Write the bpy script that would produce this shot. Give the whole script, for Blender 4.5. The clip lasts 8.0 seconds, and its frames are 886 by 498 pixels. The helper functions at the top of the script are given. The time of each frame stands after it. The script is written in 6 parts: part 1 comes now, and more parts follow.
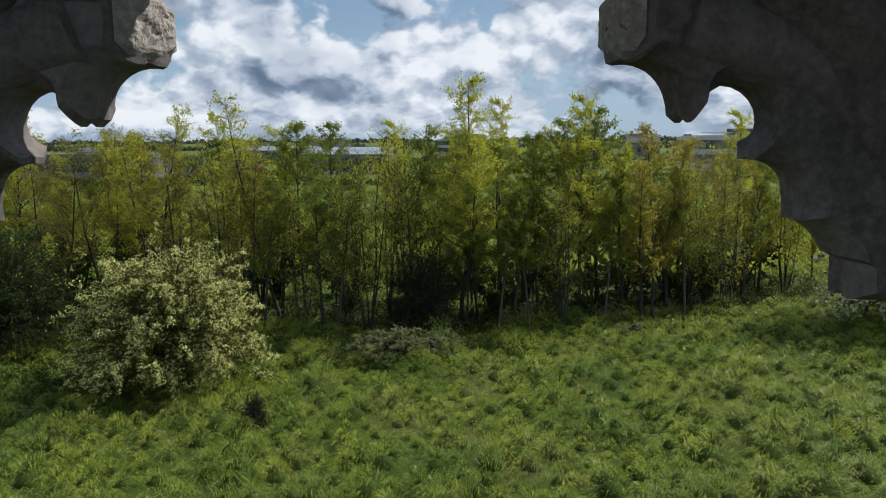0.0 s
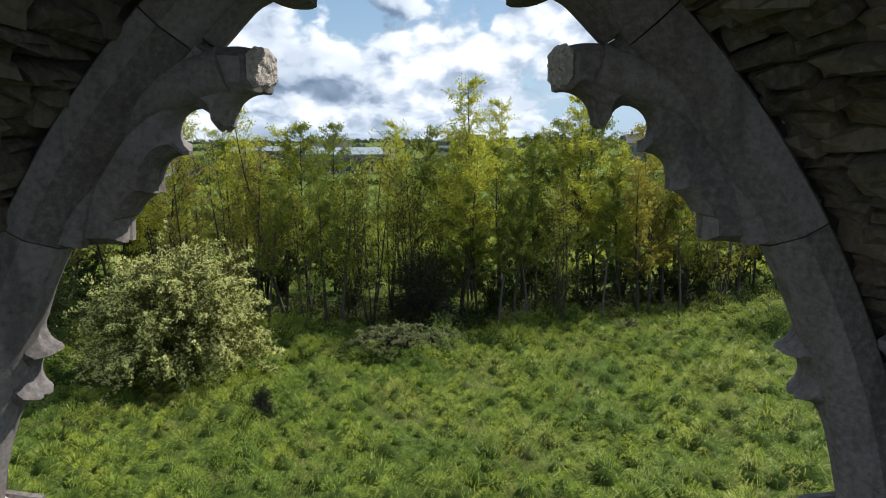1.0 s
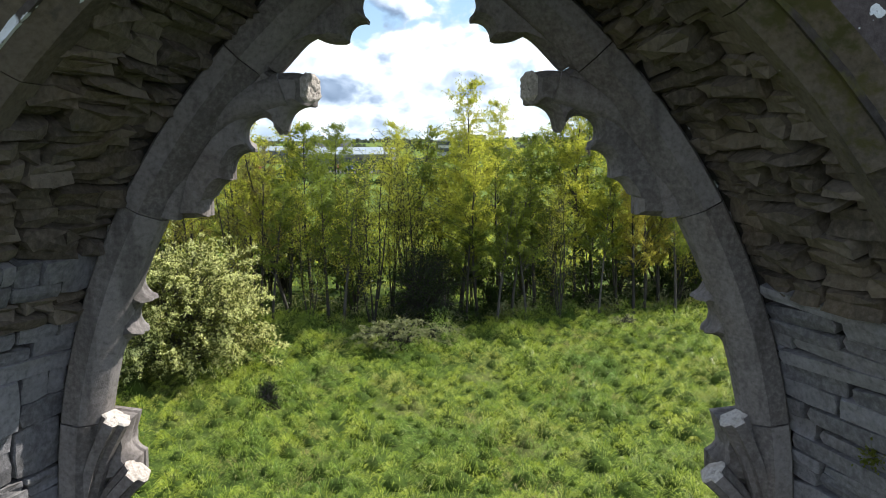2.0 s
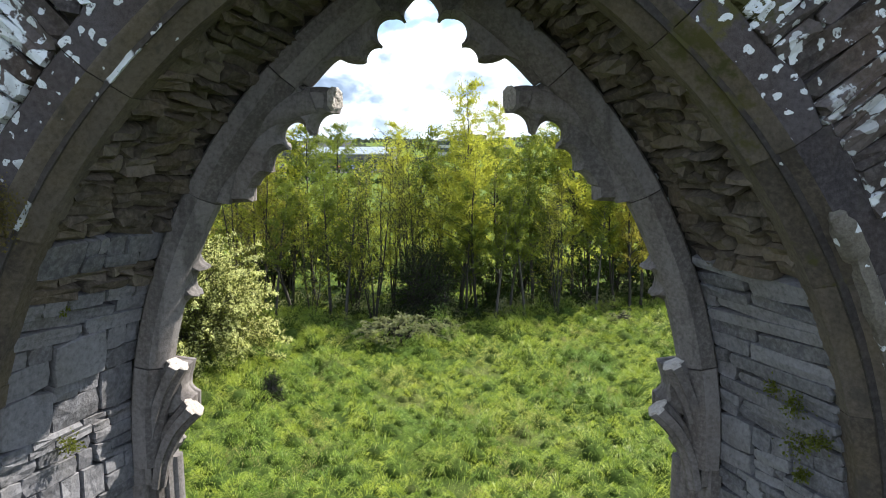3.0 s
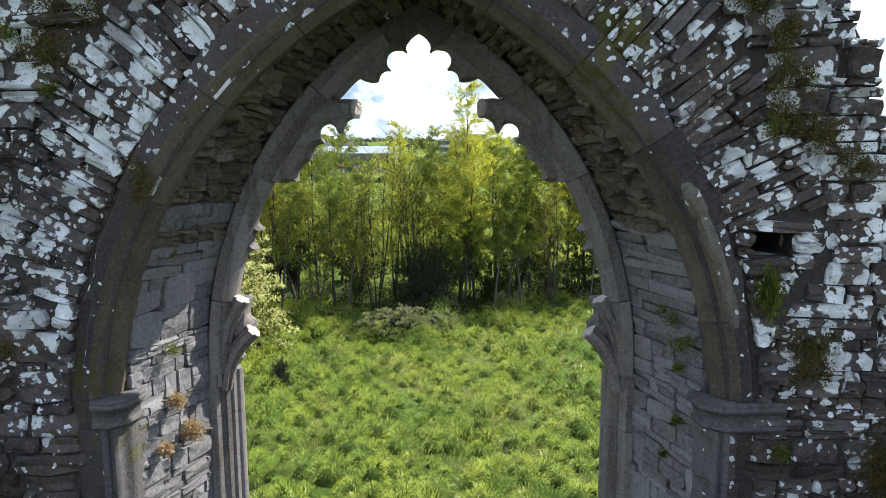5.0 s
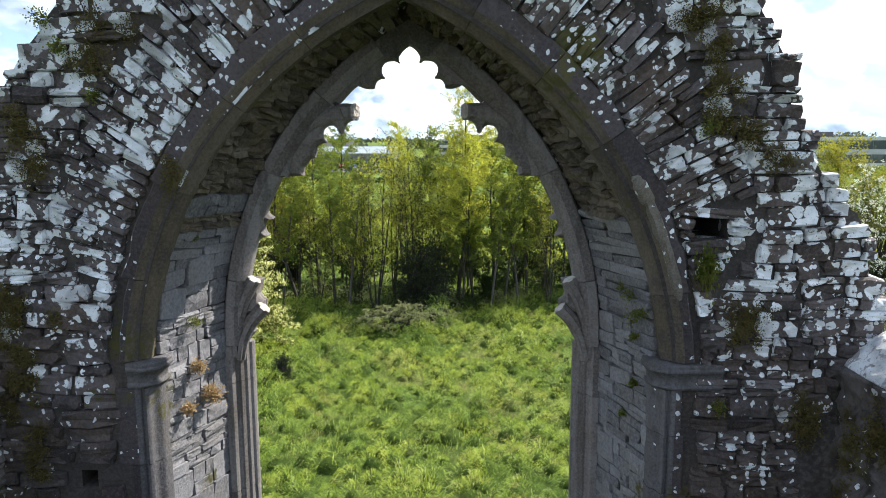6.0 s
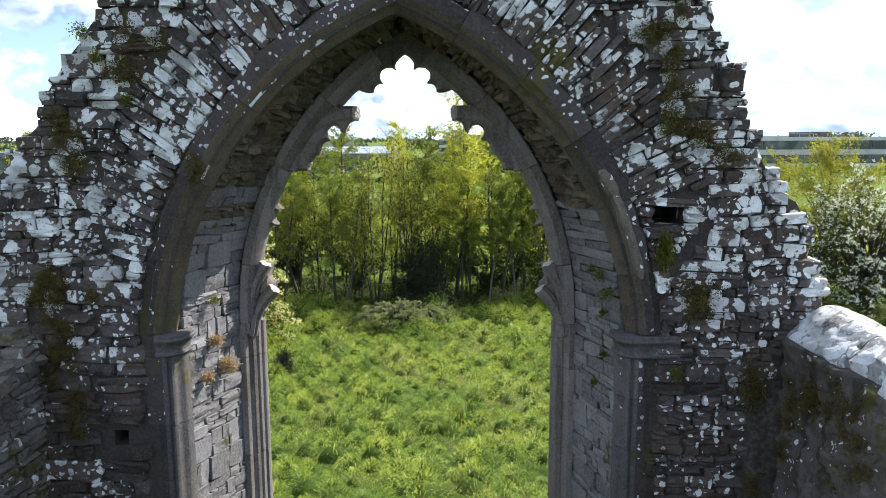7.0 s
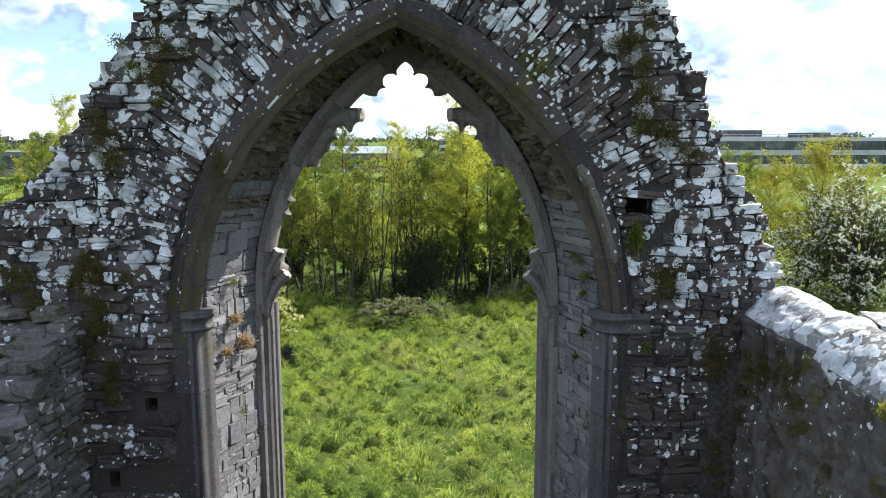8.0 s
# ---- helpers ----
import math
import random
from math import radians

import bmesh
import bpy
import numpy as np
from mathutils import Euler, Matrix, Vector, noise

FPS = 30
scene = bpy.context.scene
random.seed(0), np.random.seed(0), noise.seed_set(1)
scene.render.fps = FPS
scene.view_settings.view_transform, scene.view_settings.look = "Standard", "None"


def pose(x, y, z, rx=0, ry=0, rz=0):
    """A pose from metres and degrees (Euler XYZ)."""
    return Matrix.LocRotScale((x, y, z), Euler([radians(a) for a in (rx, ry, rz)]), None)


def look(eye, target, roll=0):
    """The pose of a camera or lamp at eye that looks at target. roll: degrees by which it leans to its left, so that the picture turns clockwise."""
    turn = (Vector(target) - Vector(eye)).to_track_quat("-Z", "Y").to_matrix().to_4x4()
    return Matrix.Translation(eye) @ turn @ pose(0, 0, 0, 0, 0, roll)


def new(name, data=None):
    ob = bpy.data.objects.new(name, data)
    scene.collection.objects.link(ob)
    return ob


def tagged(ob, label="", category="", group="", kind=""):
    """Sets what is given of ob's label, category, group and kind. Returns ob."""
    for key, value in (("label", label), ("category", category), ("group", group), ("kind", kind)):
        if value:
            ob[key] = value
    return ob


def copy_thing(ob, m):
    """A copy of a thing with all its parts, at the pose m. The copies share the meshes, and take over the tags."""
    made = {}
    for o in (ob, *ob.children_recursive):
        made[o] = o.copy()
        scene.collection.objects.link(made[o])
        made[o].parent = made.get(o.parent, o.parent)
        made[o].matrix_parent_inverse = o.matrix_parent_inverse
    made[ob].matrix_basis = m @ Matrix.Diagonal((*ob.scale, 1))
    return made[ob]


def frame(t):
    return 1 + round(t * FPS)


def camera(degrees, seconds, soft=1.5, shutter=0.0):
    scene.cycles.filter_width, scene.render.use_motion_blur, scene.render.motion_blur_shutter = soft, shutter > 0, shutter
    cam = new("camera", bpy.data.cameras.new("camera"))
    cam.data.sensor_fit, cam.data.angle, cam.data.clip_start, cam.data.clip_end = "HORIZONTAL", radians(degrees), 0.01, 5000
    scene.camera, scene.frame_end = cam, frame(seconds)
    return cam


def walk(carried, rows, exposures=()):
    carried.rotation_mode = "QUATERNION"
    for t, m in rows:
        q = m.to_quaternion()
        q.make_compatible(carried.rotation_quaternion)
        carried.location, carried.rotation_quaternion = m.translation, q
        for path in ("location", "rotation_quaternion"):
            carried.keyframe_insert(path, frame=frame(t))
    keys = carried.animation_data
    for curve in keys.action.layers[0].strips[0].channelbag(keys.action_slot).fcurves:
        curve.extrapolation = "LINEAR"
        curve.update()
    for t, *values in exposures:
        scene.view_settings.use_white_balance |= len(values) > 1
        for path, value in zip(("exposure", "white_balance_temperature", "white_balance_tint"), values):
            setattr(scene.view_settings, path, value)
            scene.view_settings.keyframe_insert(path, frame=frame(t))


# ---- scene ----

# ------------------------------------------------------------ camera and walk
cam = camera(62.5, 8.0, soft=0.9)
PATH = [
    (0, (0.112, -0.300, 7.997), (0.078, 1.677, 7.696), -0.4),
    (0.5, (0.109, -0.652, 7.997), (0.074, 1.325, 7.697), -0.4),
    (1, (0.110, -0.994, 7.998), (0.075, 0.983, 7.698), -0.4),
    (1.5, (0.114, -1.336, 8.000), (0.079, 0.641, 7.700), -0.4),
    (3, (0.144, -2.312, 8.008), (0.108, -0.335, 7.707), -0.3),
    (3.5, (0.159, -2.637, 8.004), (0.121, -0.660, 7.704), -0.3),
    (4, (0.173, -2.962, 8.003), (0.135, -0.986, 7.702), -0.2),
    (4.5, (0.192, -3.261, 7.999), (0.153, -1.285, 7.697), -0.2),
    (6, (0.325, -4.191, 7.992), (0.285, -2.215, 7.691), -0.2),
    (6.5, (0.362, -4.470, 7.986), (0.321, -2.493, 7.685), -0.2),
    (7, (0.400, -4.786, 7.982), (0.360, -2.809, 7.681), -0.2),
    (7.5, (0.428, -5.075, 7.977), (0.388, -3.098, 7.676), -0.1),
    (8, (0.443, -5.394, 7.974), (0.403, -3.417, 7.673), -0.1),
]
EXPOSURES = [(0.0, -0.16), (0.5, -0.03), (1.0, 0.25), (1.5, 0.57), (3.0, 1.10), (4.5, 1.14), (6.0, 1.09), (8.0, 1.09)]
walk(cam, [(t, look(e, g, r)) for t, e, g, r in PATH], EXPOSURES)

# ------------------------------------------------------------ world and sun
SUN_AZ, SUN_EL = radians(59), radians(45)   # azimuth from +y towards +x
SUN_DIR = Vector((math.sin(SUN_AZ) * math.cos(SUN_EL), math.cos(SUN_AZ) * math.cos(SUN_EL), math.sin(SUN_EL)))


class Nodes:
    """Short writing for node trees."""

    def __init__(self, tree):
        self.t = tree
        tree.nodes.clear()

    def add(self, kind, ins=None, **props):
        n = self.t.nodes.new(kind)
        if "operation" in props:
            n.operation = props["operation"]
        if "use_clamp" in props:
            n.use_clamp = props["use_clamp"]
        if "data_type" in props:
            n.data_type = props["data_type"]
        if "interpolation_type" in props:
            n.interpolation_type = props["interpolation_type"]
        for k, v in (ins or {}).items():
            self.set(n, k, v)
        return n

    def set(self, n, k, v):
        s = n.inputs[k]
        if isinstance(v, bpy.types.NodeSocket):
            self.t.links.new(v, s)
        else:
            s.default_value = v

    def math(self, op, a, b=None, clamp=False):
        n = self.add("ShaderNodeMath", {0: a}, operation=op, use_clamp=clamp)
        if b is not None:
            self.set(n, 1, b)
        return n.outputs[0]

    def mix(self, f, a, b):
        n = self.add("ShaderNodeMix", data_type="RGBA")
        self.set(n, 0, f), self.set(n, 6, a), self.set(n, 7, b)
        return n.outputs[2]

    def noise(self, vec, scale, detail=4.0, rough=0.55):
        return self.add("ShaderNodeTexNoise", {"Vector": vec, "Scale": scale, "Detail": detail, "Roughness": rough}).outputs[0]

    def ramp(self, f, lo, hi, a=0.0, b=1.0):
        n = self.add("ShaderNodeMapRange", {0: f, 1: lo, 2: hi, 3: a, 4: b}, interpolation_type="SMOOTHSTEP")
        return n.outputs[0]

    def vec(self, op, a, b):
        n = self.add("ShaderNodeVectorMath", operation=op)
        self.set(n, 0, a), self.set(n, 1, b)
        return n.outputs[0]


def make_world():
    w = bpy.data.worlds.new("sky")
    w.use_nodes = True
    scene.world = w
    n = Nodes(w.node_tree)
    sky = n.add("ShaderNodeTexSky")
    sky.sky_type, sky.sun_disc, sky.sun_elevation, sky.sun_rotation = "NISHITA", False, SUN_EL, SUN_AZ
    sky.air_density, sky.dust_density, sky.ozone_density = 1.0, 0.25, 2.5
    d = n.add("ShaderNodeTexCoord").outputs["Generated"]
    sep = n.add("ShaderNodeSeparateXYZ", {0: d})
    up = n.math("MAXIMUM", sep.outputs[2], 0.0)
    # cumulus heaps, flattened towards the horizon
    p = n.add("ShaderNodeCombineXYZ", {0: sep.outputs[0], 1: sep.outputs[1], 2: n.math("MULTIPLY", n.math("POWER", n.math("ADD", up, 0.004), 0.85), 1.25)}).outputs[0]
    warp = n.add("ShaderNodeTexNoise", {"Vector": p, "Scale": 16.0, "Detail": 6.0}).outputs[1]
    p2 = n.vec("ADD", p, n.vec("MULTIPLY", n.vec("SUBTRACT", warp, (0.5, 0.5, 0.5)), (0.045, 0.045, 0.045)))

    def density(q):
        def billow(scale):
            v = n.add("ShaderNodeTexVoronoi", {"Vector": q, "Scale": scale})
            return n.math("SUBTRACT", 0.45, v.outputs["Distance"])
        lumps = n.math("ADD", n.math("MULTIPLY", billow(17.0), 0.13), n.math("ADD", n.math("MULTIPLY", billow(38.0), 0.07), n.math("MULTIPLY", billow(85.0), 0.035)))
        return n.math("ADD", n.noise(q, 6.4, 5.0, 0.5), lumps)
    big = density(p2)
    cover = n.ramp(big, 0.36, 0.45)
    # sunlit crowns and edges, soft grey bases
    above = density(n.vec("ADD", p2, (0.012, 0.004, 0.026)))
    lit = n.ramp(n.math("SUBTRACT", big, above), -0.12, 0.10)
    thick = n.ramp(n.noise(n.vec("ADD", p2, (0.3, 0.1, 0.02)), 4.2, 4.0, 0.5), 0.43, 0.60)
    tone = n.math("SUBTRACT", n.math("ADD", n.math("MULTIPLY", lit, 0.66), 0.44), n.math("MULTIPLY", thick, 0.46), clamp=True)
    cloud = n.mix(tone, (0.50, 0.71, 1.04, 1), (0.94, 0.99, 1.06, 1))
    bright = n.math("ADD", n.math("MULTIPLY", tone, 0.71), 0.29)
    haze = n.ramp(sep.outputs[2], 0.16, 0.0, 0.25, 0.75)
    sky_col = n.mix(haze, sky.outputs[0], (3.7, 5.8, 8.6, 1))
    cover = n.math("MULTIPLY", cover, n.ramp(sep.outputs[2], -0.01, 0.03, 0.6, 1.0))
    # broken cloud with more blue overhead
    cover = n.math("MULTIPLY", cover, n.ramp(sep.outputs[2], 0.25, 0.75, 1.0, 0.5))
    b_sky = n.add("ShaderNodeBackground", {0: sky_col, 1: 0.088})
    b_cloud = n.add("ShaderNodeBackground", {0: cloud, 1: bright})
    out = n.add("ShaderNodeMixShader", {0: cover, 1: b_sky.outputs[0], 2: b_cloud.outputs[0]})
    n.add("ShaderNodeOutputWorld", {0: out.outputs[0]})


make_world()
sun_data = bpy.data.lights.new("sun", "SUN")
sun_data.energy, sun_data.angle, sun_data.color = 5.0, radians(0.55), (1.0, 0.95, 0.87)
sun = new("sun", sun_data)
sun.matrix_world = look(SUN_DIR * 60, (0, 0, 0))

# ------------------------------------------------------------ materials


def material(name, build):
    m = bpy.data.materials.new(name)
    m.use_nodes = True
    n = Nodes(m.node_tree)
    surf = build(n)
    n.add("ShaderNodeOutputMaterial", {0: surf})
    return m


def stone_shader(dark, light, warm, lichen=0.0, dots=0.0, moss=0.0, bump=0.5, rough=0.9, grain=45.0, mottle=0.0, low=0.0, streak=0.0, border=True):
    """Weathered limestone: two scales of grey, white crustose lichen, small dots, moss."""

    def build(n):
        pos = n.add("ShaderNodeNewGeometry").outputs["Position"]
        rnd = n.add("ShaderNodeObjectInfo").outputs["Random"]
        isl = n.add("ShaderNodeNewGeometry").outputs["Random Per Island"]
        own = n.math("FRACT", n.math("ADD", rnd, isl))
        big, mid, fine = n.noise(pos, 3.1, 4), n.noise(pos, 11.0, 5), n.noise(pos, grain, 6, 0.65)
        col = n.mix(n.ramp(n.math("ADD", n.math("MULTIPLY", own, 0.6), n.math("MULTIPLY", mid, 0.4)), 0.15, 0.85), dark, light)
        col = n.mix(n.math("MULTIPLY", n.ramp(big, 0.40, 0.68), 0.6), col, warm)
        col = n.mix(n.math("MULTIPLY", n.ramp(fine, 0.42, 0.75), 0.35), col, tuple(c * 1.7 for c in light[:3]) + (1,))
        col = n.mix(n.math("MULTIPLY", n.ramp(fine, 0.5, 0.25), 0.45), col, tuple(c * 0.4 for c in dark[:3]) + (1,))
        if mottle:
            col = n.mix(n.math("MULTIPLY", n.ramp(n.noise(pos, 6.0, 6, 0.7), 0.55, 0.66), mottle), col, (0.055, 0.05, 0.045, 1))
        if streak:
            run = n.noise(n.vec("MULTIPLY", pos, (7.0, 7.0, 0.7)), 1.0, 5, 0.65)
            col = n.mix(n.math("MULTIPLY", n.ramp(run, 0.5, 0.68), streak), col, (0.024, 0.021, 0.017, 1))
            col = n.mix(n.math("MULTIPLY", n.ramp(run, 0.42, 0.30), streak * 0.7), col, tuple(c * 1.5 for c in light[:3]) + (1,))
        if moss:
            mm = n.ramp(n.math("ADD", n.noise(pos, 1.5, 3), n.math("MULTIPLY", n.noise(pos, 22.0, 4), 0.30)), 0.86 - moss, 0.93 - moss)
            mcol = n.mix(n.noise(pos, 7.0, 3), (0.035, 0.042, 0.014, 1), (0.10, 0.085, 0.03, 1))
            col = n.mix(mm, col, mcol)
        height = n.math("ADD", n.math("MULTIPLY", mid, 0.6), n.math("MULTIPLY", fine, 0.5))
        if lichen or dots:
            wob = n.add("ShaderNodeTexNoise", {"Vector": pos, "Scale": 17.0, "Detail": 4.0}).outputs[1]
            q = n.vec("ADD", pos, n.vec("MULTIPLY", n.vec("SUBTRACT", wob, (0.5, 0.5, 0.5)), (0.075, 0.075, 0.075)))
            where = n.noise(pos, 0.9, 3)
            mask = None
            # the crust thins out towards the lower stones
            height_z = n.add("ShaderNodeSeparateXYZ", {0: pos}).outputs[2]
            thin = n.ramp(n.math("ADD", height_z, n.math("MULTIPLY", n.noise(pos, 1.7, 3), 1.6)), 6.9, 8.4, low, 0.0)
            dry = 0.0
            if border:
                # little crust on the sheltered stones close to the arch
                sp = n.add("ShaderNodeSeparateXYZ", {0: pos}).outputs
                ax, az = n.math("ADD", n.math("ABSOLUTE", sp[0]), 0.93), n.math("SUBTRACT", sp[2], 6.47)
                rad = n.math("SQRT", n.math("ADD", n.math("MULTIPLY", ax, ax), n.math("MULTIPLY", az, az)))
                dry = n.ramp(n.math("ADD", rad, n.math("MULTIPLY", n.noise(pos, 3.0, 3), 0.3)), 2.80, 3.05, 0.11, 0.0)
            for scale, size, amount, sparse in ((5.6, 0.50, lichen, 1.5), (11.0, 0.46, lichen, 1.0), (23.0, 0.38, dots, 0.45)):
                v = n.add("ShaderNodeTexVoronoi", {"Vector": q, "Scale": scale, "Randomness": 1.0})
                cell = n.add("ShaderNodeSeparateColor", {0: v.outputs["Color"]}).outputs[0]
                gate = n.math("ADD", n.math("MULTIPLY", cell, 0.65), n.math("ADD", n.math("MULTIPLY", where, 0.70), n.math("MULTIPLY", own, 0.34)))
                radius = n.math("MULTIPLY", n.ramp(n.math("SUBTRACT", n.math("SUBTRACT", gate, n.math("MULTIPLY", thin, sparse)), dry), 1.15 - amount, 1.46 - amount), size)
                blob = n.ramp(n.math("SUBTRACT", radius, v.outputs["Distance"]), 0.0, 0.05)
                mask = blob if mask is None else n.math("MAXIMUM", mask, blob)
            crust = n.mix(n.noise(pos, 26.0, 4), (0.50, 0.53, 0.56, 1), (0.80, 0.82, 0.84, 1))
            worn = n.math("MULTIPLY", n.math("MULTIPLY", mask, n.ramp(n.noise(pos, 60.0, 4, 0.7), 0.30, 0.42)), n.ramp(n.noise(pos, 19.0, 5, 0.6), 0.34, 0.40))
            faint = n.ramp(n.noise(pos, 2.6, 4), 0.36, 0.52, 0.45, 1.0)
            col = n.mix(n.math("MULTIPLY", worn, faint), col, crust)
            height = n.math("ADD", height, n.math("MULTIPLY", worn, 0.12))
        b = n.add("ShaderNodeBump", {"Strength": bump, "Distance": 0.012, "Height": height})
        return n.add("ShaderNodeBsdfPrincipled", {"Base Color": col, "Roughness": rough, "Normal": b.outputs[0],
                                                  "Specular IOR Level": 0.25}).outputs[0]

    return build


def leaf_shader(a, b, glow, shine=0.6, thru=0.52):
    """Thin leaf: diffuse and translucent, colour varying by leaf and by plant."""

    def build(n):
        pos = n.add("ShaderNodeNewGeometry").outputs["Position"]
        isl = n.add("ShaderNodeNewGeometry").outputs["Random Per Island"]
        rnd = n.add("ShaderNodeObjectInfo").outputs["Random"]
        f = n.math("ADD", n.math("MULTIPLY", isl, 0.55), n.math("ADD", n.math("MULTIPLY", rnd, 0.25), n.math("MULTIPLY", n.noise(pos, 0.8, 3), 0.3)), clamp=True)
        col = n.mix(f, a, b)
        front = n.add("ShaderNodeBsdfPrincipled", {"Base Color": col, "Roughness": shine, "Specular IOR Level": 0.2})
        back = n.add("ShaderNodeBsdfTranslucent", {0: n.mix(0.5, col, glow)})
        return n.add("ShaderNodeMixShader", {0: thru, 1: front.outputs[0], 2: back.outputs[0]}).outputs[0]

    return build


def grass_shader(n):
    """Blades: colour drifts over metres and over single tussocks, little from blade to blade."""
    pos = n.add("ShaderNodeNewGeometry").outputs["Position"]
    isl = n.add("ShaderNodeNewGeometry").outputs["Random Per Island"]
    flat = n.vec("MULTIPLY", pos, (1.0, 1.0, 0.15))
    wide = n.noise(flat, 0.33, 4)
    cell = n.add("ShaderNodeTexVoronoi", {"Vector": n.vec("ADD", flat, n.vec("MULTIPLY", n.add("ShaderNodeTexNoise", {"Vector": flat, "Scale": 3.0}).outputs[1], (0.4, 0.4, 0.0))), "Scale": 1.25})
    clump = n.add("ShaderNodeSeparateColor", {0: cell.outputs["Color"]}).outputs[0]
    f = n.math("ADD", n.math("MULTIPLY", clump, 0.62), n.math("MULTIPLY", isl, 0.38))
    col = n.mix(f, (0.085, 0.175, 0.022, 1), (0.42, 0.47, 0.055, 1))
    col = n.mix(n.math("MULTIPLY", n.ramp(wide, 0.54, 0.66), 0.75), col, (0.34, 0.32, 0.090, 1))
    col = n.mix(n.math("MULTIPLY", n.ramp(wide, 0.47, 0.34), 0.65), col, (0.085, 0.19, 0.050, 1))
    col = n.mix(n.math("MULTIPLY", n.ramp(isl, 0.90, 0.97), 0.7), col, (0.42, 0.40, 0.20, 1))
    front = n.add("ShaderNodeBsdfPrincipled", {"Base Color": col, "Roughness": 0.38, "Specular IOR Level": 0.32})
    back = n.add("ShaderNodeBsdfTranslucent", {0: n.mix(0.5, col, (0.36, 0.48, 0.04, 1))})
    return n.add("ShaderNodeMixShader", {0: 0.27, 1: front.outputs[0], 2: back.outputs[0]}).outputs[0]


def plain_shader(a, b, rough=0.8, scale=6.0, metal=0.0, bump=0.15):
    def build(n):
        pos = n.add("ShaderNodeNewGeometry").outputs["Position"]
        rnd = n.add("ShaderNodeObjectInfo").outputs["Random"]
        h = n.noise(pos, scale, 6, 0.6)
        f = n.math("ADD", n.math("MULTIPLY", h, 0.8), n.math("MULTIPLY", rnd, 0.2))
        bp = n.add("ShaderNodeBump", {"Strength": bump, "Distance": 0.02, "Height": h})
        return n.add("ShaderNodeBsdfPrincipled", {"Base Color": n.mix(n.ramp(f, 0.25, 0.75), a, b), "Roughness": rough,
                                                  "Metallic": metal, "Normal": bp.outputs[0]}).outputs[0]

    return build


def ground_shader(n):
    pos = n.add("ShaderNodeNewGeometry").outputs["Position"]
    a, b, c = n.noise(pos, 0.35, 5), n.noise(pos, 2.2, 6, 0.65), n.noise(pos, 14.0, 4, 0.7)
    col = n.mix(n.ramp(b, 0.3, 0.7), (0.030, 0.055, 0.010, 1), (0.075, 0.115, 0.018, 1))
    col = n.mix(n.math("MULTIPLY", n.ramp(a, 0.52, 0.72), 0.6), col, (0.17, 0.17, 0.06, 1))
    col = n.mix(n.math("MULTIPLY", n.ramp(c, 0.55, 0.3), 0.6), col, (0.035, 0.04, 0.012, 1))
    # mown fields beyond the trees
    far = n.ramp(n.add("ShaderNodeSeparateXYZ", {0: pos}).outputs[1], 40.0, 52.0)
    col = n.mix(far, col, n.mix(n.ramp(a, 0.35, 0.65), (0.075, 0.12, 0.022, 1), (0.13, 0.175, 0.034, 1)))
    bp = n.add("ShaderNodeBump", {"Strength": 0.8, "Distance": 0.08, "Height": n.math("ADD", b, c)})
    return n.add("ShaderNodeBsdfPrincipled", {"Base Color": col, "Roughness": 0.95, "Normal": bp.outputs[0], "Specular IOR Level": 0.1}).outputs[0]


def glass_shader(n):
    pos = n.add("ShaderNodeNewGeometry").outputs["Position"]
    # base colour lifted towards pale blue, so distance haze is painted into the panes
    col = n.mix(n.ramp(n.noise(pos, 0.3, 2), 0.4, 0.6), (0.05, 0.062, 0.07, 1), (0.12, 0.135, 0.15, 1))
    return n.add("ShaderNodeBsdfPrincipled", {"Base Color": col, "Roughness": 0.08, "Specular IOR Level": 0.7}).outputs[0]


M_RUBBLE = material("lichened_rubble", stone_shader((0.033, 0.028, 0.028, 1), (0.105, 0.092, 0.092, 1), (0.082, 0.056, 0.040, 1), lichen=0.55, dots=0.50, moss=0.05, mottle=0.85, bump=1.0, low=0.30, grain=52.0))
M_FAN = material("fan_rubble", stone_shader((0.036, 0.031, 0.031, 1), (0.113, 0.098, 0.097, 1), (0.090, 0.062, 0.043, 1), lichen=0.54, dots=0.58, moss=0.05, mottle=0.7, bump=1.0, low=0.3, grain=52.0))
M_REVEAL = material("reveal_rubble", stone_shader((0.064, 0.053, 0.043, 1), (0.150, 0.127, 0.104, 1), (0.120, 0.090, 0.054, 1), moss=0.05, bump=1.0, mottle=0.35))
M_BLOCKS = material("reveal_blocks", stone_shader((0.090, 0.090, 0.100, 1), (0.205, 0.203, 0.216, 1), (0.140, 0.130, 0.124, 1), moss=0.03, bump=0.9, mottle=0.3))
M_DRESSED = material("dressed_limestone", stone_shader((0.104, 0.094, 0.091, 1), (0.204, 0.188, 0.184, 1), (0.128, 0.105, 0.089, 1), bump=0.45, grain=60.0, mottle=0.35, streak=0.45))
M_RINGFACE = material("weathered_ring_face", stone_shader((0.030, 0.026, 0.028, 1), (0.078, 0.068, 0.072, 1), (0.062, 0.047, 0.040, 1), dots=0.33, moss=0.02, mottle=0.6, bump=1.0, grain=52.0, border=False))
M_RIB = material("rib_limestone", stone_shader((0.056, 0.047, 0.040, 1), (0.118, 0.100, 0.082, 1), (0.118, 0.094, 0.056, 1), dots=0.06, moss=0.07, bump=0.8, grain=55.0, mottle=0.6, streak=0.4))
M_WORN = material("rough_worn_limestone", stone_shader((0.075, 0.068, 0.058, 1), (0.165, 0.150, 0.130, 1), (0.120, 0.098, 0.066, 1), dots=0.32, moss=0.03, bump=1.0, grain=80.0, mottle=0.5, border=False))
